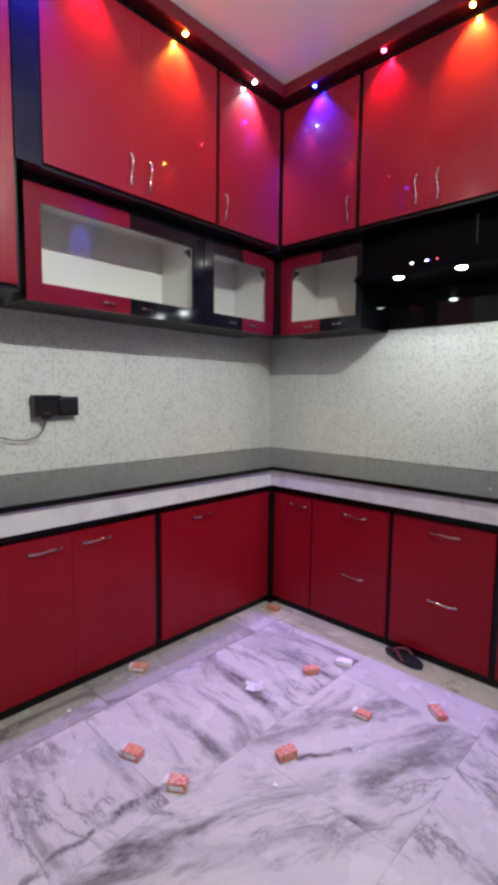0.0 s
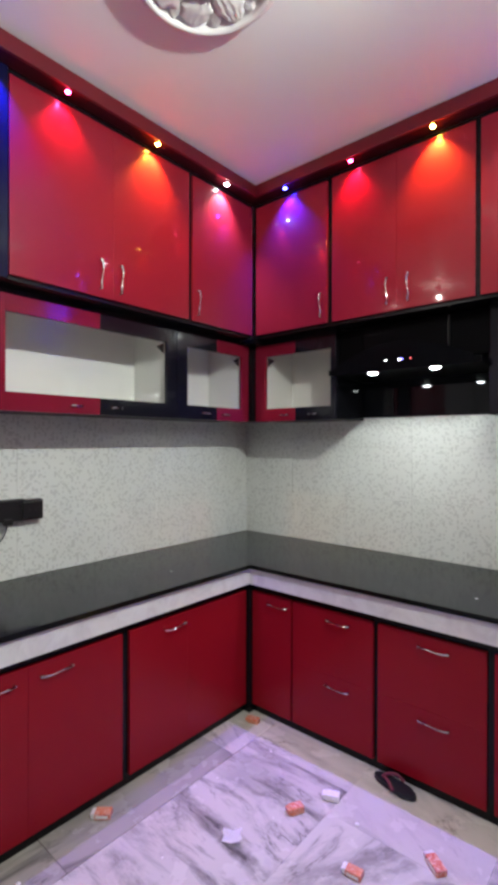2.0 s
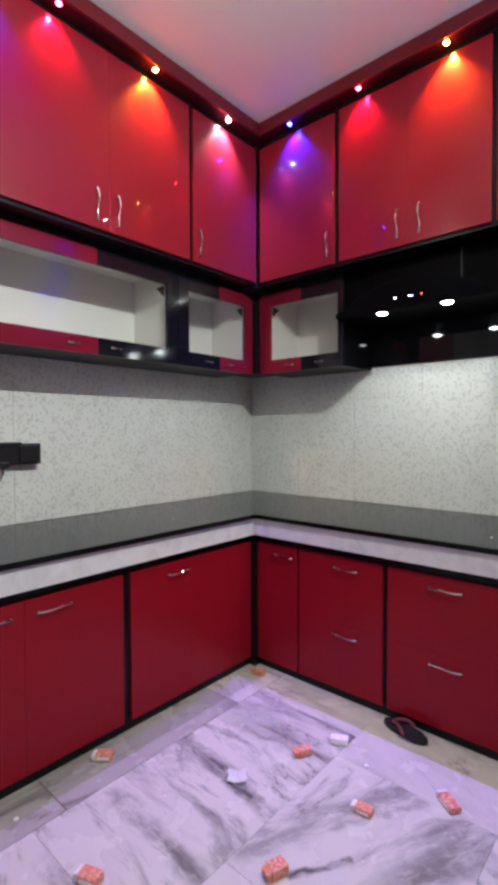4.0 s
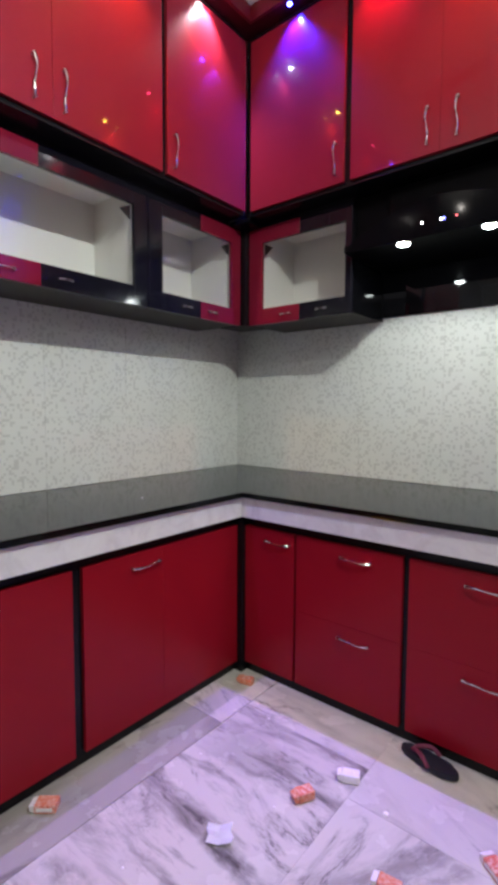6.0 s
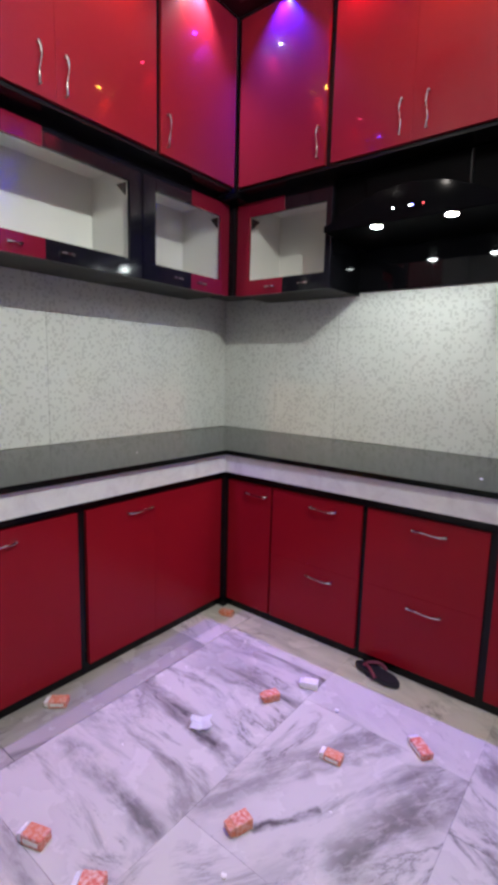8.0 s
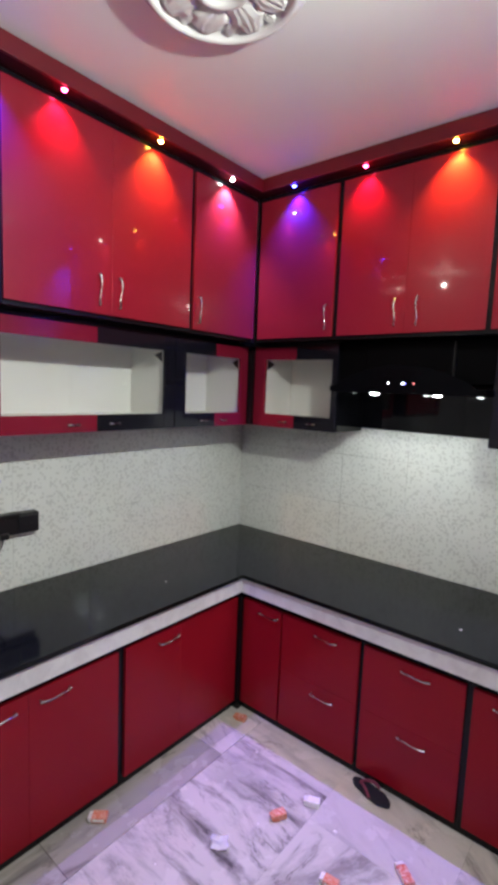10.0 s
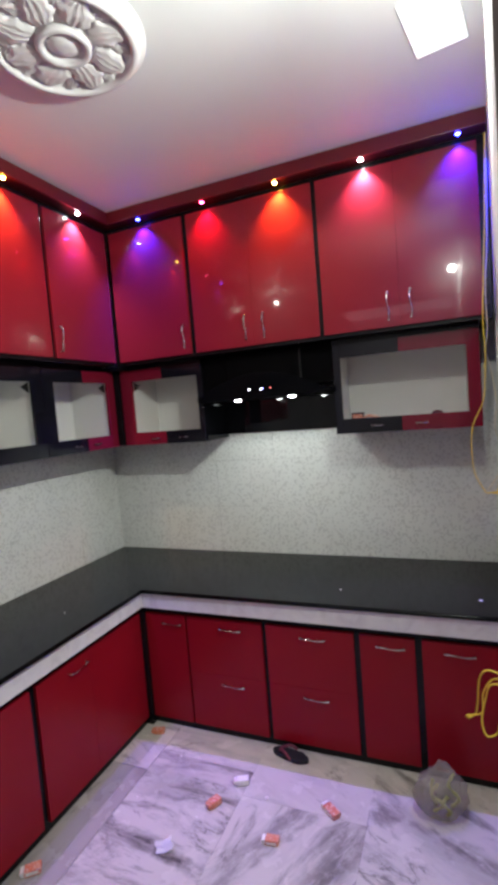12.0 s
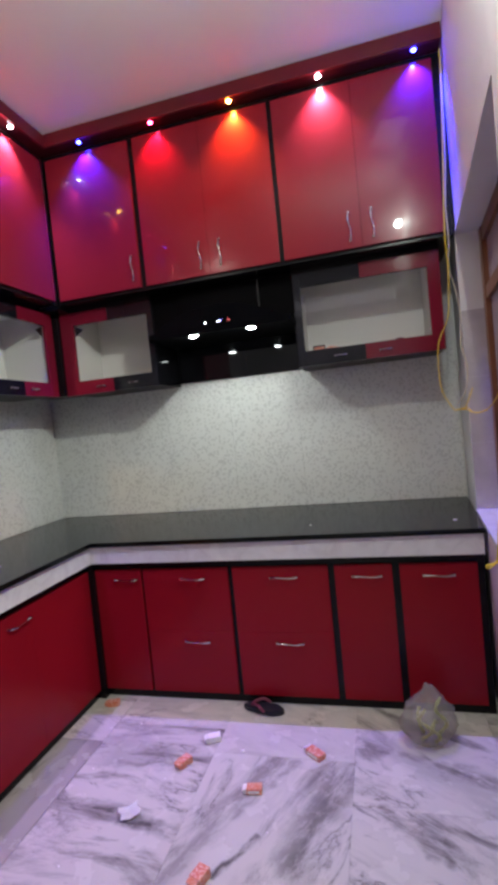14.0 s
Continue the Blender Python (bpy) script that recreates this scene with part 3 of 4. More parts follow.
def downlight(run, u, colour):
    c, k = LED[colour]
    at = run_at(run, u, 0.522, SOFFIT - 0.002)
    lamp = thing("downlight", "tiny %s LED downlight under the red pelmet" % colour, "downlight", "coloured pelmet downlights")
    part("rim", lathe([(0.0075, 0.006), (0.0155, 0.006), (0.0155, 0.0), (0.0135, -0.002), (0.0075, 0.0)], 20, None, at), CHROME, lamp, "", True)
    part("lens", lathe([(0.001, -0.010), (0.008, -0.008), (0.0128, -0.001), (0.010, 0.004)], 16, None, at), LENS[colour], lamp, "glowing %s lens" % colour, True)
    spot_lamp("downlight_beam", at + run_at(run, 0, 0, -0.014), at + run_at(run, 0, -0.13, -0.6), k, c, 98)
    return lamp


for u, colour in ((0.763, "blue"), (1.213, "red"), (1.668, "yellow"), (2.139, "white"), (2.601, "blue")):
    downlight("back", u, colour)
for u, colour in ((0.788, "white"), (1.314, "yellow"), (1.818, "red"), (2.15, "blue")):
    downlight("side", u, colour)

# ---- cooker hood ----
hood = thing("cooker_hood", "black inclined glass cooker hood with two lit lamps", "cooker hood")
H0, H1 = 1.030, 1.878
part("chimney_box", run_box("back", H0 - 0.007, H1 + 0.007, 0.0, 0.315, 2.032, 2.262, 0.003), HOOD_STEEL, hood)
part("chimney_cover", run_box("back", 1.20, 1.683, 0.315, 0.340, 2.010, 2.250, 0.003), HOOD_STEEL, hood, "black chimney cover")
part("cover_trim", run_box("back", 1.683, 1.687, 0.315, 0.342, 2.040, 2.250), DARK_METAL, hood, "thin grey metal edge")
visor = [(H1 - 0.03, 1.972), (H0 + 0.03, 1.972)]
for i in range(25):
    w = i / 24
    visor.append((H0 + 0.03 + w * (H1 - H0 - 0.06), 2.000 + 0.122 * math.sin(math.pi * w) ** 0.85))
part("visor", prism(visor, -0.458, -0.450, "y"), VISOR_GLASS, hood, "black glass front with an arched top edge")
rim_line = [(x, -0.454, z) for x, z in visor[2:]]
part("visor_edge", tube(rim_line, 0.0022, 8), HOOD_STEEL, hood, "thin polished glass edge", True)
part("canopy", run_box("back", H0, H1, 0.002, 0.449, 1.974, 2.006, 0.004), HOOD_STEEL, hood, "black steel canopy")
part("back_panel", run_box("back", 1.030, 1.878, 0.006, 0.016, 1.742, 1.973, 0.001), HOOD_GLASS, hood, "glossy black back panel")
for x0, x1 in ((1.0235, 1.0275), (1.8805, 1.8845)):
    part("side_cheek", run_box("back", x0, x1, 0.002, 0.335, 1.722, 2.031), HOOD_GLASS, hood)
for x in (1.300, 1.644):
    at = Vector((x, -0.418, 1.974))
    part("lamp_rim", lathe([(0.026, 0.002), (0.035, 0.002), (0.035, -0.005), (0.031, -0.007), (0.026, -0.004)], 28, None, at), DARK_METAL, hood, "", True)
    part("lamp_lens", lathe([(0.001, -0.011), (0.016, -0.010), (0.0255, -0.005), (0.0255, 0.001)], 24, None, at), HOOD_LENS, hood, "glowing white lamp lens", True)
    spot_lamp("hood_beam", at + Vector((0, 0, -0.016)), at + Vector((0, 0.12, -0.6)), HOOD_W, (0.92, 1.0, 0.97), 150)
for x, c in ((1.393, "white"), (1.470, "white"), (1.482, "blue"), (1.530, "red")):
    part("button_light", box((x - 0.003, -0.4600, 2.022), (x + 0.003, -0.4575, 2.028), 0.001), BUTTON[c], hood, "tiny lit %s control button" % c)

# ---- ceiling ----
ROSE = Vector((1.345, -1.770, CEIL))
rose = thing("ceiling_rose", "thick white gypsum ceiling rose with leaf relief", "ceiling rose")
part("plate", lathe([(0.279, 0.0), (0.278, -0.008), (0.270, -0.013), (0.264, -0.021), (0.259, -0.024), (0.254, -0.033), (0.247, -0.041), (0.238, -0.044), (0.229, -0.043), (0.224, -0.036), (0.222, -0.020), (0.012, -0.018)], 80, None, ROSE), GYPSUM, rose, "", True)
part("inner_ring", lathe([(0.095, -0.017), (0.093, -0.037), (0.084, -0.043), (0.074, -0.042), (0.065, -0.035), (0.062, -0.017)], 56, None, ROSE), GYPSUM, rose, "", True)
part("boss", lathe([(0.055, -0.017), (0.051, -0.028), (0.038, -0.036), (0.016, -0.039), (0.001, -0.039)], 36, None, ROSE), GYPSUM, rose, "", True)


def leaf_mesh(seed, start, reach, half_width, lift):
    """A ribbed acanthus leaf with a lobed outline; it points outwards along y."""
    rng = random.Random(seed)
    bm = bmesh.new()
    grid = []
    for j in range(15):
        v = j / 14
        row = []
        lobe = 1 + 0.12 * math.sin(5 * math.pi * v + seed)
        half = half_width * math.sin(math.pi * (0.12 + 0.80 * v)) ** 0.7 * lobe
        for i in range(17):
            w = (i / 16 - 0.5) * 2
            dome = (max(0.0, 1 - w ** 4) ** 0.5) * math.sin(math.pi * (0.10 + 0.74 * v)) ** 0.6
            rib = 0.0022 * math.cos(w * 15 + 3.0 * v + seed) * (1 - w * w)
            curl = 0.006 * max(0.0, v - 0.75) * 4
            row.append(bm.verts.new((w * half + 0.008 * math.sin(3 * v + seed), start + v * reach, -0.017 - lift * dome - rib - curl - 0.0014 * rng.random() * (1 - abs(w)))))
        grid.append(row)
    for a, b in zip(grid, grid[1:]):
        for i in range(16):
            bm.faces.new((a[i], a[i + 1], b[i + 1], b[i]))
    edge = grid[0] + [r[-1] for r in grid[1:]] + grid[-1][-2::-1] + [r[0] for r in grid[-2:0:-1]]
    low = [bm.verts.new((v.co.x, v.co.y, -0.014)) for v in edge]
    for k in range(len(edge)):
        bm.faces.new((edge[k], edge[(k + 1) % len(edge)], low[(k + 1) % len(edge)], low[k]))
    return mesh_of("leaf", bm, GYPSUM, True)


leaves = [leaf_mesh(s, 0.098, 0.114, 0.062, 0.019) for s in (0, 2, 5)]
tips = [leaf_mesh(s, 0.160, 0.058, 0.026, 0.011) for s in (1, 3)]
for k in range(8):
    for mesh, turn in ((leaves[k % 3], 0.2), (tips[k % 2], 0.2 + math.tau / 16)):
        ob = new("leaf", mesh)
        ob.parent = rose
        ob.matrix_basis = Matrix.Translation(ROSE) @ Matrix.Rotation(k * math.tau / 8 + turn, 4, "Z")

# Weakly glowing plate that stands in for a bright oblong patch on the ceiling.
panel = thing("bright_ceiling_patch", "bright oblong white patch on the ceiling, a glowing plate", "ceiling light")
at = Matrix.Translation((2.515, -1.225, CEIL)) @ Matrix.Rotation(radians(-10), 4, "Z")
for name, lo, hi, mat in (("frame", (-0.094, -0.149, -0.010), (0.094, 0.149, -0.0005), CEILING_PAINT), ("diffuser", (-0.090, -0.145, -0.014), (0.090, 0.145, -0.0105), PATCH_GLOW)):
    bm = box(lo, hi, 0.002)
    bm.transform(at)
    part(name, bm, mat, panel)

bulb = thing("wall_lamp", "bare white bulb in a black holder on the window wall", "lamp")
part("holder", tube([(2.628, -1.850, 2.905), (2.612, -1.850, 2.900), (2.598, -1.850, 2.891), (2.590, -1.850, 2.884)], 0.016, 16), PLASTIC, bulb)
bulb_2 = thing("ceiling_bulb", "bulb in a black holder hanging from the ceiling", "lamp")
part("holder", tube([(0.72, -3.2, CEIL), (0.72, -3.2, 3.19), (0.72, -3.2, 3.175)], 0.022, 14), PLASTIC, bulb_2)

# ---- loose things ----
box_pl = thing("power_adapter", "black plastic adapter box plugged into the tiled wall", "adapter")
part("case", box((0.002, -1.948, 1.180), (0.062, -1.702, 1.284), 0.008, 3), PLASTIC, box_pl)
part("lid", box((0.020, -1.952, 1.268), (0.068, -1.800, 1.292), 0.006), PLASTIC, box_pl)
part("socket_face", box((0.062, -1.815, 1.190), (0.076, -1.712, 1.276), 0.006), PLASTIC, box_pl)
for k in (-0.016, 0.016):
    part("socket_hole", tube([(0.0755, -1.764 + k, 1.232), (0.0772, -1.764 + k, 1.232)], 0.006, 12), DARK_METAL, box_pl)
part("plug", box((0.045, -1.905, 1.165), (0.075, -1.862, 1.196), 0.006), PLASTIC, box_pl)
part("cord", tube(spline([(0.035, -1.88, 1.182), (0.04, -1.885, 1.13), (0.04, -1.93, 1.075), (0.035, -2.02, 1.055), (0.03, -2.14, 1.085), (0.03, -2.30, 1.14), (0.012, -2.42, 1.16)]), 0.003, 6), PLASTIC, box_pl)
wires = thing("loose_wires", "yellow and pale loose wires hanging beside the cabinets", "wire")
part("wire", tube(spline([(2.715, -0.52, 3.12), (2.708, -0.53, 2.95), (2.698, -0.52, 2.70), (2.682, -0.53, 2.45), (2.672, -0.53, 2.25), (2.676, -0.52, 2.10), (2.668, -0.52, 1.95), (2.655, -0.52, 1.85), (2.602, -0.52, 1.72), (2.600, -0.52, 1.52), (2.640, -0.53, 1.42), (2.66, -0.54, 1.40), (2.70, -0.56, 1.41), (2.72, -0.58, 1.39)]), 0.0026, 6), WIRE, wires)
part("wire", tube(spline([(2.720, -0.51, 3.12), (2.716, -0.50, 2.90), (2.706, -0.50, 2.62), (2.690, -0.51, 2.40), (2.690, -0.51, 2.20), (2.678, -0.51, 2.10), (2.70, -0.51, 2.00), (2.716, -0.51, 1.86), (2.706, -0.51, 1.72), (2.728, -0.51, 1.62), (2.715, -0.51, 1.50), (2.66, -0.53, 1.415)]), 0.0024, 6), WIRE_PALE, wires)
part("wire", tube(spline([(2.66, -0.54, 1.402), (2.70, -0.56, 1.400), (2.728, -0.60, 1.382), (2.768, -0.66, 1.390), (2.784, -0.80, 1.443), (2.770, -1.01, 1.500), (2.774, -0.99, 1.43), (2.770, -0.98, 1.35), (2.768, -1.00, 1.28), (2.766, -1.03, 1.21), (2.768, -1.01, 1.10)]), 0.0030, 6), WIRE, wires)
part("wire", tube(spline([(2.695, -0.56, 1.401), (2.700, -0.575, 1.42), (2.708, -0.59, 1.445), (2.728, -0.60, 1.500)]), 0.0026, 6), WIRE, wires)
wires_2 = thing("switch_box", "black wall switch box with yellow wires hanging out", "switch box")
part("case", slanted(1.81, 2.03, -0.016, 0.02, 1.16, 1.40), PLASTIC, wires_2)
part("wire", tube(spline([(2.600, -1.835, 1.168), (2.561, -1.825, 1.174), (2.541, -1.815, 1.143), (2.534, -1.810, 1.075), (2.528, -1.805, 1.037), (2.511, -1.805, 1.022), (2.504, -1.807, 1.028), (2.518, -1.810, 1.034), (2.544, -1.815, 1.050), (2.548, -1.820, 1.106), (2.571, -1.825, 1.149), (2.600, -1.830, 1.155)]), 0.0024, 6), WIRE, wires_2)
part("wire", tube(spline([(2.600, -1.845, 1.149), (2.566, -1.845, 1.146), (2.552, -1.845, 1.106), (2.541, -1.855, 1.056), (2.546, -1.865, 1.025), (2.558, -1.870, 1.020), (2.576, -1.875, 1.037), (2.581, -1.875, 1.062)]), 0.0024, 6), WIRE, wires_2)


def sole(length, width):
    pts = []
    for k in range(28):
        a = k / 28 * math.tau
        x = math.cos(a) * length / 2
        w = width / 2 * (1 - 0.22 * math.exp(-((x / length + 0.08) / 0.12) ** 2)) * (0.92 + 0.16 * x / length)
        pts.append((x, math.sin(a) * w))
    return pts


slipper = thing("slipper", "dark blue rubber slipper with maroon straps by the plinth", "slipper")
bm = prism(sole(0.215, 0.082), 0.002, 0.026)
bmesh.ops.bevel(bm, geom=[e for e in bm.edges if abs(e.verts[0].co.z - e.verts[1].co.z) < 1e-5], offset=0.004, segments=2, affect="EDGES")
part("sole", bm, RUBBER, slipper)
for side in (-1, 1):
    part("strap", tube(spline([(-0.062, 0.004 * side, 0.025), (-0.045, 0.014 * side, 0.038), (-0.01, 0.034 * side, 0.043), (0.02, 0.044 * side, 0.022)], 6), 0.008, 8), STRAP, slipper)
slipper.matrix_basis = pose(1.612, -0.818, 0.001, 0, 0, -10)

bag = thing("plastic_bag", "crumpled clear plastic bag with green wrappers inside", "bag")
bm = bmesh.new()
bmesh.ops.create_icosphere(bm, subdivisions=5, radius=1.0)
for v in bm.verts:
    p = v.co.copy()
    fold = abs(noise.noise(Vector((p.x * 3.2, p.y * 3.2, p.z * 1.4)))) + 0.5 * abs(noise.noise(p * 6.5 + Vector((3, 0, 1))))
    k = 1.02 + 0.16 * noise.noise(p * 1.9) - 0.20 * fold
    peak = max(0.0, p.z) ** 3
    v.co = Vector((p.x * 0.124 * k * (1 - 0.70 * peak), p.y * 0.10 * k * (1 - 0.70 * peak), max(0.0, 0.092 + p.z * 0.10 * k + 0.065 * peak * k)))
part("film", bm, PLASTIC_FILM, bag, "thin clear crumpled film", True)
bm = bmesh.new()
for a, lean_x, tall in ((0.3, 0.03, 0.16), (1.9, -0.02, 0.12), (3.4, 0.04, 0.13), (4.9, 0.01, 0.09)):
    c = Vector((0.045 * math.cos(a), 0.035 * math.sin(a), 0.012))
    tube(spline([c, c + Vector((lean_x, -0.02, tall * 0.35)), c + Vector((lean_x * 0.3 - 0.02, -0.01, tall * 0.7)), c + Vector((0.6 * lean_x, 0.0, tall))], 6), 0.007, 6, bm, [0.5 + 0.7 * abs(math.sin(k * 0.9 + a)) for k in range(19)])
part("wrapper", bm, LEAF_PAPER, bag, "green crumpled wrappers")
bag.matrix_basis = pose(2.385, -0.955, 0.001, 0, 0, 20)


def packet(at, turn, size, colours, label, lift=0.0):
    """A small cardboard carton with a white side flap and printed bands."""
    carton = thing("small_carton", label, "carton", "small cartons strewn on the floor")
    a, b, h = (k * 0.9 for k in size)
    part("body", box((-a / 2, -b / 2, 0), (a / 2, b / 2, h), 0.0025), colours[0], carton)
    part("flap", prism([(-a / 2 - 0.001, 0.002), (-a / 2 - 0.014, 0.006), (-a / 2 - 0.017, h * 0.8), (-a / 2 - 0.001, h)], -b / 2 + 0.003, b / 2 - 0.003, "y"), colours[1], carton, "white open end flap")
    part("print", box((-a * 0.46, -b * 0.44, h), (a * 0.44, b * 0.42, h + 0.0008)), colours[2], carton, "printed patch")
    part("print", box((-a * 0.40, -b / 2 - 0.0008, h * 0.25), (a * 0.35, -b / 2, h * 0.7)), colours[1], carton, "pale printed band")
    carton.matrix_basis = pose(at[0], at[1], 0.001 + lift, 0, 0, turn)
    return carton


def card(name, a, b):
    m = material(name, a, 0.55)
    n = Net(m)
    n.colour(n.mix(n.ramp(n.noise(n.place(), 90.0, 3), (0.45, (0, 0, 0)), (0.6, (1, 1, 1))), a, b))
    return m


ORANGE = card("orange_card", (0.64, 0.19, 0.09), (0.68, 0.36, 0.26))
WHITE_CARD = card("white_card", (0.86, 0.84, 0.82), (0.80, 0.77, 0.75))
PALE_RED = card("red_print", (0.64, 0.16, 0.10), (0.74, 0.46, 0.38))
O, W, R = ORANGE, WHITE_CARD, PALE_RED
packet((1.352, -1.225), 62, (0.062, 0.045, 0.032), (O, O, R), "orange cardboard carton lying on the marble floor")
packet((1.432, -1.060), 25, (0.065, 0.046, 0.030), (W, W, W), "white cardboard carton lying on the marble floor")
packet((0.752, -1.782), 40, (0.075, 0.048, 0.030), (R, W, O), "orange and white carton beside the plinth")
packet((1.905, -1.112), -38, (0.088, 0.048, 0.026), (R, W, R), "red and white carton lying on the marble floor")
packet((1.690, -1.338), 8, (0.066, 0.044, 0.024), (O, W, O), "flattened orange carton on the marble floor")
packet((1.205, -2.115), 20, (0.074, 0.048, 0.034), (R, W, O), "orange carton with printed top on the floor")
packet((1.432, -2.092), 35, (0.070, 0.050, 0.038), (R, W, R), "red and white carton lying on the floor")
packet((1.606, -1.726), 70, (0.062, 0.048, 0.036), (O, O, R), "orange carton lying beside a dark vein")
packet((0.786, -0.838), 15, (0.066, 0.042, 0.028), (O, O, R), "brownish orange carton in the corner")
packet((0.72, -2.50), 50, (0.066, 0.044, 0.028), (O, W, R), "orange carton beside the side plinth")

tin = thing("small_packet", "black and red packet lying on the cabinet shelf", "packet")
part("body", box((1.965, -0.295, 1.7945), (2.035, -0.245, 1.838), 0.003), PLASTIC, tin)
part("front", box((1.972, -0.2965, 1.800), (2.030, -0.295, 1.828), 0.0005), PALE_RED, tin, "red printed front")
strap = thing("red_strip", "crumpled red plastic strip on the cabinet shelf", "strip")
part("strip", tube(spline([(2.038, -0.298, 1.803), (2.06, -0.306, 1.816), (2.09, -0.298, 1.812), (2.12, -0.303, 1.803)]), 0.008, 6), PALE_RED, strap)
lump = thing("dark_knob", "small dark knob on the cabinet shelf", "knob")
part("knob", lathe([(0.03, 0.0), (0.031, 0.012), (0.024, 0.022), (0.010, 0.027), (0.001, 0.027)], 20, None, (2.44, -0.285, 1.7945)), STRAP, lump, "", True)

PAPER = painted("white_paper", (0.93, 0.93, 0.92), (0.88, 0.88, 0.87), 0.7, 0.02)
paper = thing("paper_scrap", "curled white paper scrap on the marble floor", "paper")
bm = bmesh.new()
grid = [[bm.verts.new((x * 0.037 - 0.037 + 0.006 * math.sin(y * 2.0), y * 0.024 - 0.036, 0.003 + 0.010 * abs(x - 1) ** 2 + 0.004 * math.sin(y * 1.7 + x))) for x in range(3)] for y in range(4)]
for a, b in zip(grid, grid[1:]):
    for i in range(2):
        bm.faces.new((a[i], a[i + 1], b[i + 1], b[i]))
bmesh.ops.solidify(bm, geom=bm.faces[:], thickness=0.0012)
part("sheet", bm, PAPER, paper)
paper.matrix_basis = pose(1.238, -1.508, 0.002, 0, 0, 35)

crumbs = thing("debris", "small white crumbs of plaster on the floor", "debris", kind="stuff")
bm = bmesh.new()
rng = random.Random(4)
for x, y, r in ((1.585, -1.12, 0.009), (0.80, -2.16, 0.010), (1.66, -1.86, 0.009), (1.02, -0.98, 0.006), (1.30, -1.32, 0.004), (0.95, -1.30, 0.004), (1.78, -1.52, 0.004), (1.1, -1.75, 0.004)):
    made = bmesh.ops.create_icosphere(bm, subdivisions=1, radius=r)
    for v in made["verts"]:
        v.co = Vector((x + v.co.x * rng.uniform(0.8, 1.4), y + v.co.y, max(0.001, 0.4 * r + v.co.z * 0.6)))
part("crumb", bm, WHITE_CARD, crumbs)
chips = thing("plaster_chip", "small white plaster chips on the black counter", "debris", kind="stuff")
bm = bmesh.new()
for x, y, r in ((1.90, -0.60, 0.006), (2.60, -0.62, 0.010), (0.5, -1.2, 0.004)):
    made = bmesh.ops.create_icosphere(bm, subdivisions=1, radius=r)
    for v in made["verts"]:
        v.co = Vector((x + v.co.x * 1.3, y + v.co.y, max(0.8775, 0.8785 + v.co.z * 0.5)))
part("chip", bm, WHITE_CARD, chips)

# ---- tiles ----
def glazed(name, a, b):
    m = material(name, a, 0.18)
    n = Net(m)
    p = n.place()
    n.colour(n.mix(n.ramp(n.noise(p, 9.0, 7, 0.65), (0.35, (0, 0, 0)), (0.7, (1, 1, 1))), a, b))
    n.bump(n.noise(p, 12.0, 3), 0.1, 0.01)
    return m


JAMB_TILE = glazed("pale_jamb_tile", (0.62, 0.58, 0.60), (0.50, 0.46, 0.49))
DADO = glazed("mauve_dado_tile", (0.36, 0.27, 0.33), (0.30, 0.22, 0.28))
END_TILE = mosaic("beige_end_tile", (0.30, 0.25, 0.22), (0.21, 0.17, 0.15), 0.045)
PALE_GROUT = painted("pale_tile_grout", (0.60, 0.60, 0.57), (0.54, 0.54, 0.51), 0.6)
backing = structure("wall_tiles_north", box((0.0, -0.0005, 0.85), (2.765, 0.0079, 1.80)), PALE_GROUT, "grey-white mosaic-print tiles on the hood wall", "wall tiles")
backing_2 = structure("wall_tiles_west", box((-0.0079, -3.6, 0.85), (0.0005, -0.0006, 1.80)), PALE_GROUT, "grey-white mosaic-print tiles on the long wall", "wall tiles")
TILE_W, TILE_H, JOINT = 0.452, 0.336, 0.0010
cache = {}


def piece(name, w, h, thick, mat, bevel=0.0007):
    key = (round(w, 3), round(h, 3), thick, mat.name)
    if key not in cache:
        cache[key] = mesh_of(name, box((0, 0, 0), (w, h, thick), bevel, 1), mat)
    return cache[key]


for row in range(3):
    z0 = 0.878 + row * TILE_H
    h = TILE_H - JOINT
    if row == 2:
        h = 1.80 - z0
    u = 0.0
    while u < 2.75:
        w = min(TILE_W, 2.762 - u) - JOINT
        ob = new("tile", piece("tile", w, h, 0.004, MOSAIC))
        ob.parent = backing
        ob.matrix_basis = Matrix.Translation((u, -0.0006, z0)) @ Matrix.Rotation(radians(90), 4, "X")
        u += TILE_W
    u = 0.006
    while u < 3.55:
        w = min(TILE_W, 3.59 - u) - JOINT
        ob = new("tile", piece("tile", w, h, 0.004, MOSAIC))
        ob.parent = backing_2
        ob.matrix_basis = Matrix.Translation((0.0006, -u - w, z0)) @ Matrix(((0, 0, 1, 0), (1, 0, 0, 0), (0, 1, 0, 0), (0, 0, 0, 1)))
        u += TILE_W

for row in range(3):
    ob = new("tile", piece("tile", 0.125, 0.336, 0.004, JAMB_TILE))
    ob.parent = wall_east
    ob.matrix_basis = Matrix.Translation((2.77 - LEAN * JAMB + 0.002, -JAMB - 0.0002, 0.884 + row * 0.338)) @ Matrix.Rotation(radians(90), 4, "X")

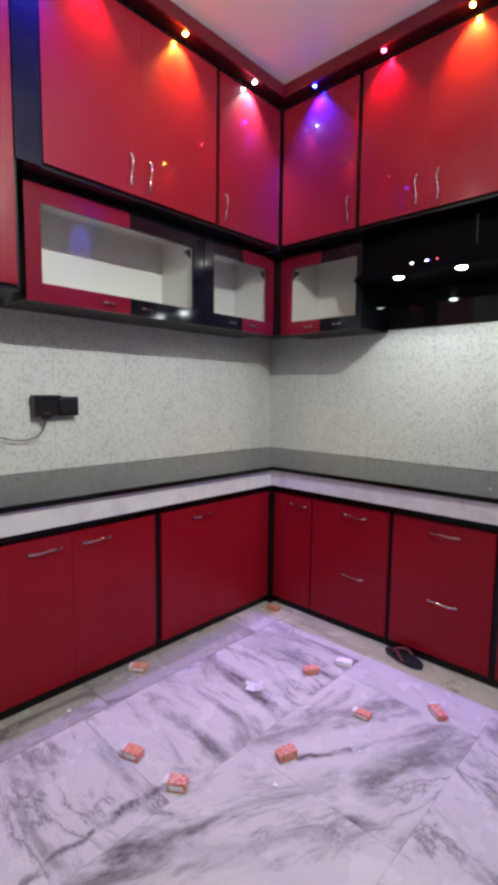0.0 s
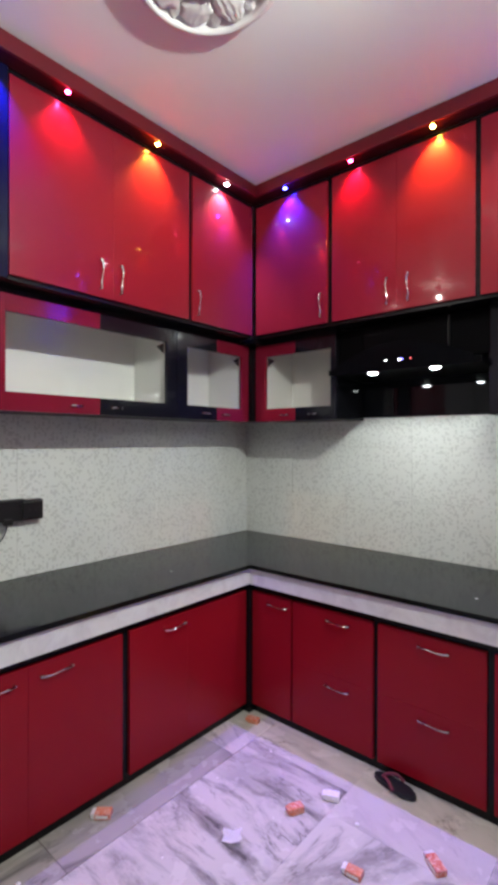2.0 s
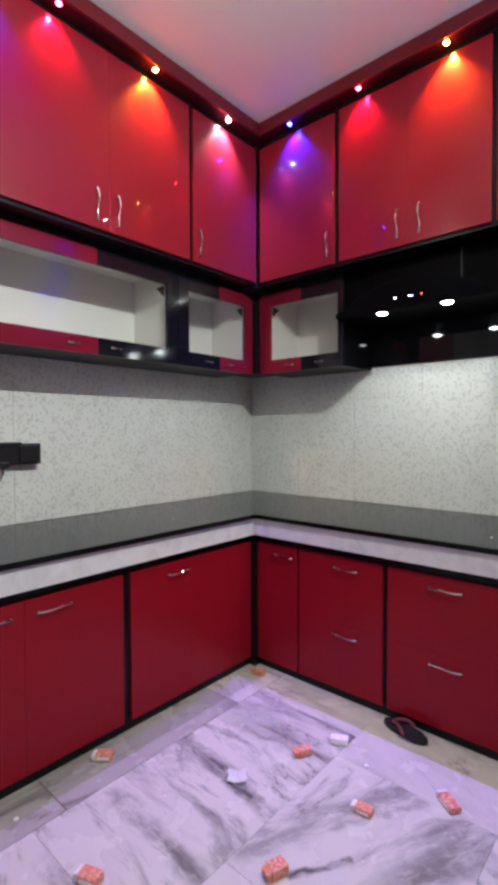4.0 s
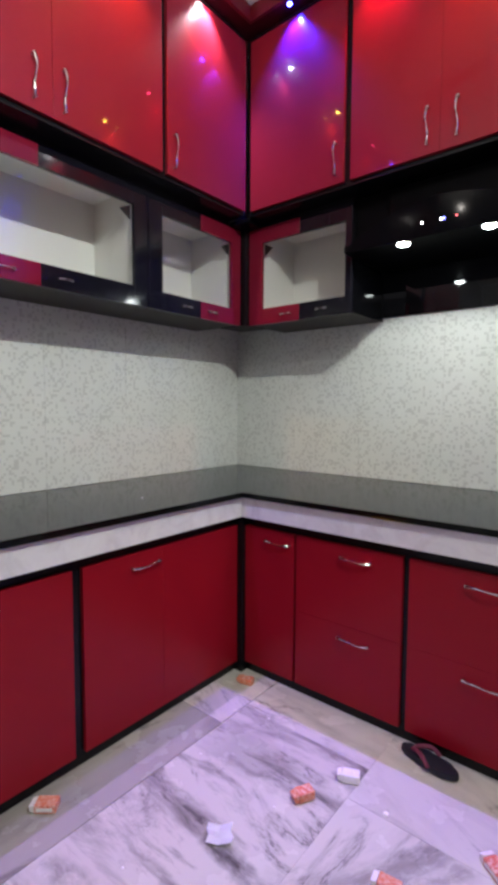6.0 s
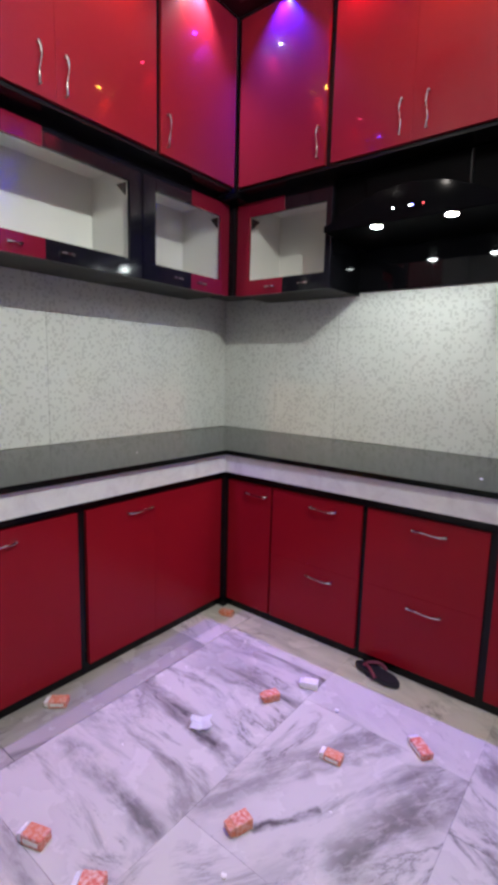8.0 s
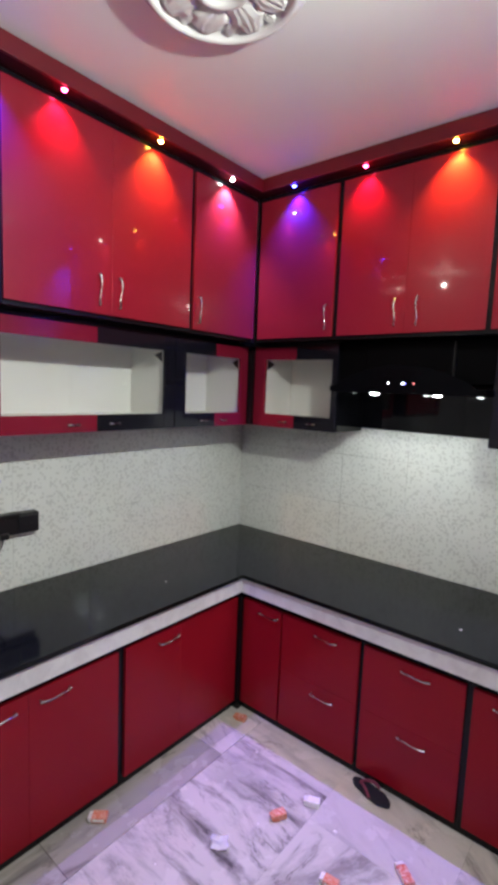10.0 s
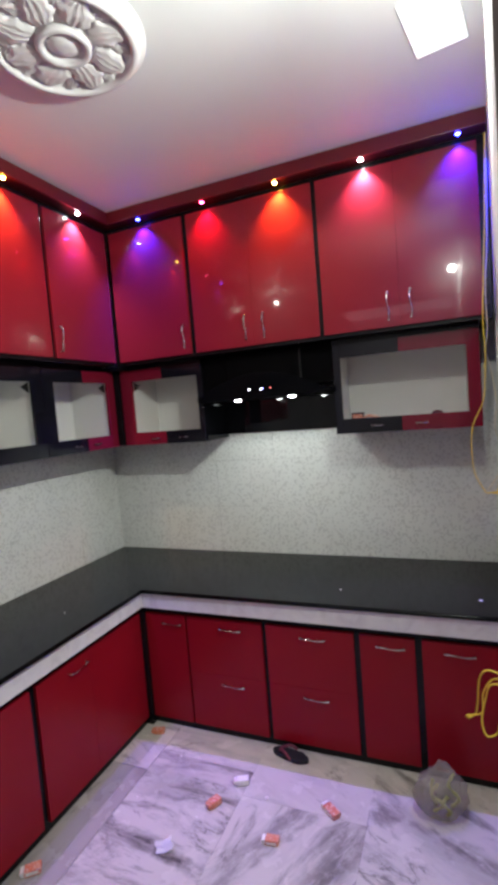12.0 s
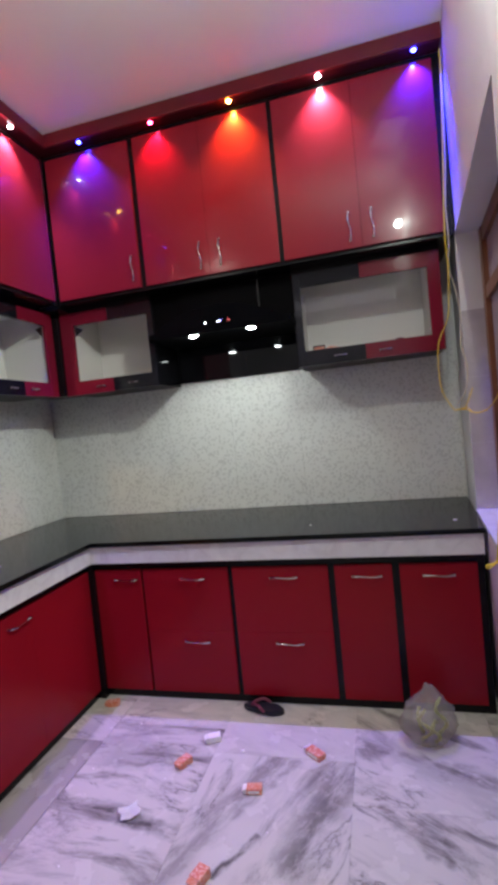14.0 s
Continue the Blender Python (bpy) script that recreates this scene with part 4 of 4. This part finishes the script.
for z0, z1, mat in ((0.10, 0.70, DADO), (0.70, 1.20, DADO), (1.20, 1.735, DADO), (1.735, 1.83, JAMB_TILE), (1.83, 1.925, DADO)):
    for u in (1.664, 2.083):
        ob = new("tile", piece("tile", 0.4165, z1 - z0 - 0.0015, 0.004, mat))
        ob.parent = wall_east
        ob.matrix_basis = Matrix.Translation((*window_wall(u, -0.0005), z0)) @ Matrix.Rotation(math.atan2(-1, -LEAN), 4, "Z") @ Matrix.Rotation(radians(90), 4, "X")
for row in range(4):
    ob = new("tile", piece("tile", 0.236, 0.446, 0.004, END_TILE))
    ob.parent = wall_east
    ob.matrix_basis = Matrix.Translation((2.77 - LEAN * NEAR_END + 0.003, -NEAR_END - 0.0124, 0.102 + row * 0.448)) @ Matrix.Rotation(radians(90), 4, "X")

floor = structure("floor", box((-0.2, -6.2, -0.15), (5.2, 0.2, -0.006)), GROUT, "cream marble slab floor with dark grey veins", "floor")


def slab(x0, y0, x1, y1, mat):
    ob = new("floor_tile", piece("floor_tile", x1 - x0 - 0.0008, y1 - y0 - 0.0008, 0.010, mat, 0.0004))
    ob.parent = floor
    ob.matrix_basis = Matrix.Translation((x0 + 0.001, y0 + 0.001, -0.010))


for x0, x1, offset, end, stone in ((0.89, 1.457, -2.145, -0.60, MARBLE_A), (1.457, 2.068, -1.80, -1.135, MARBLE_B), (2.068, 2.64, -1.36, -0.60, MARBLE_C), (2.64, 3.215, -2.0, -0.60, MARBLE_A), (3.215, 3.8, -1.7, -0.60, MARBLE_B), (3.8, 4.385, -2.1, -0.60, MARBLE_A), (4.385, 4.97, -1.9, -0.60, MARBLE_C)):
    y = offset
    while y > -6.0:
        y -= 1.17
    while y < end - 0.01:
        top = min(y + 1.17, end)
        slab(x0, y, x1, top, stone)
        y = y + 1.17
slab(1.457, -1.135, 2.068, -0.60, MARBLE_PALE)
slab(0.60, -0.93, 0.888, -0.60, MARBLE_PALE)
slab(0.60, -1.12, 0.888, -0.932, MARBLE_PALE)
y = -1.12
while y > -5.5:
    slab(0.60, y - 0.90, 0.888, y - 0.002, MARBLE_GREY)
    y -= 0.90
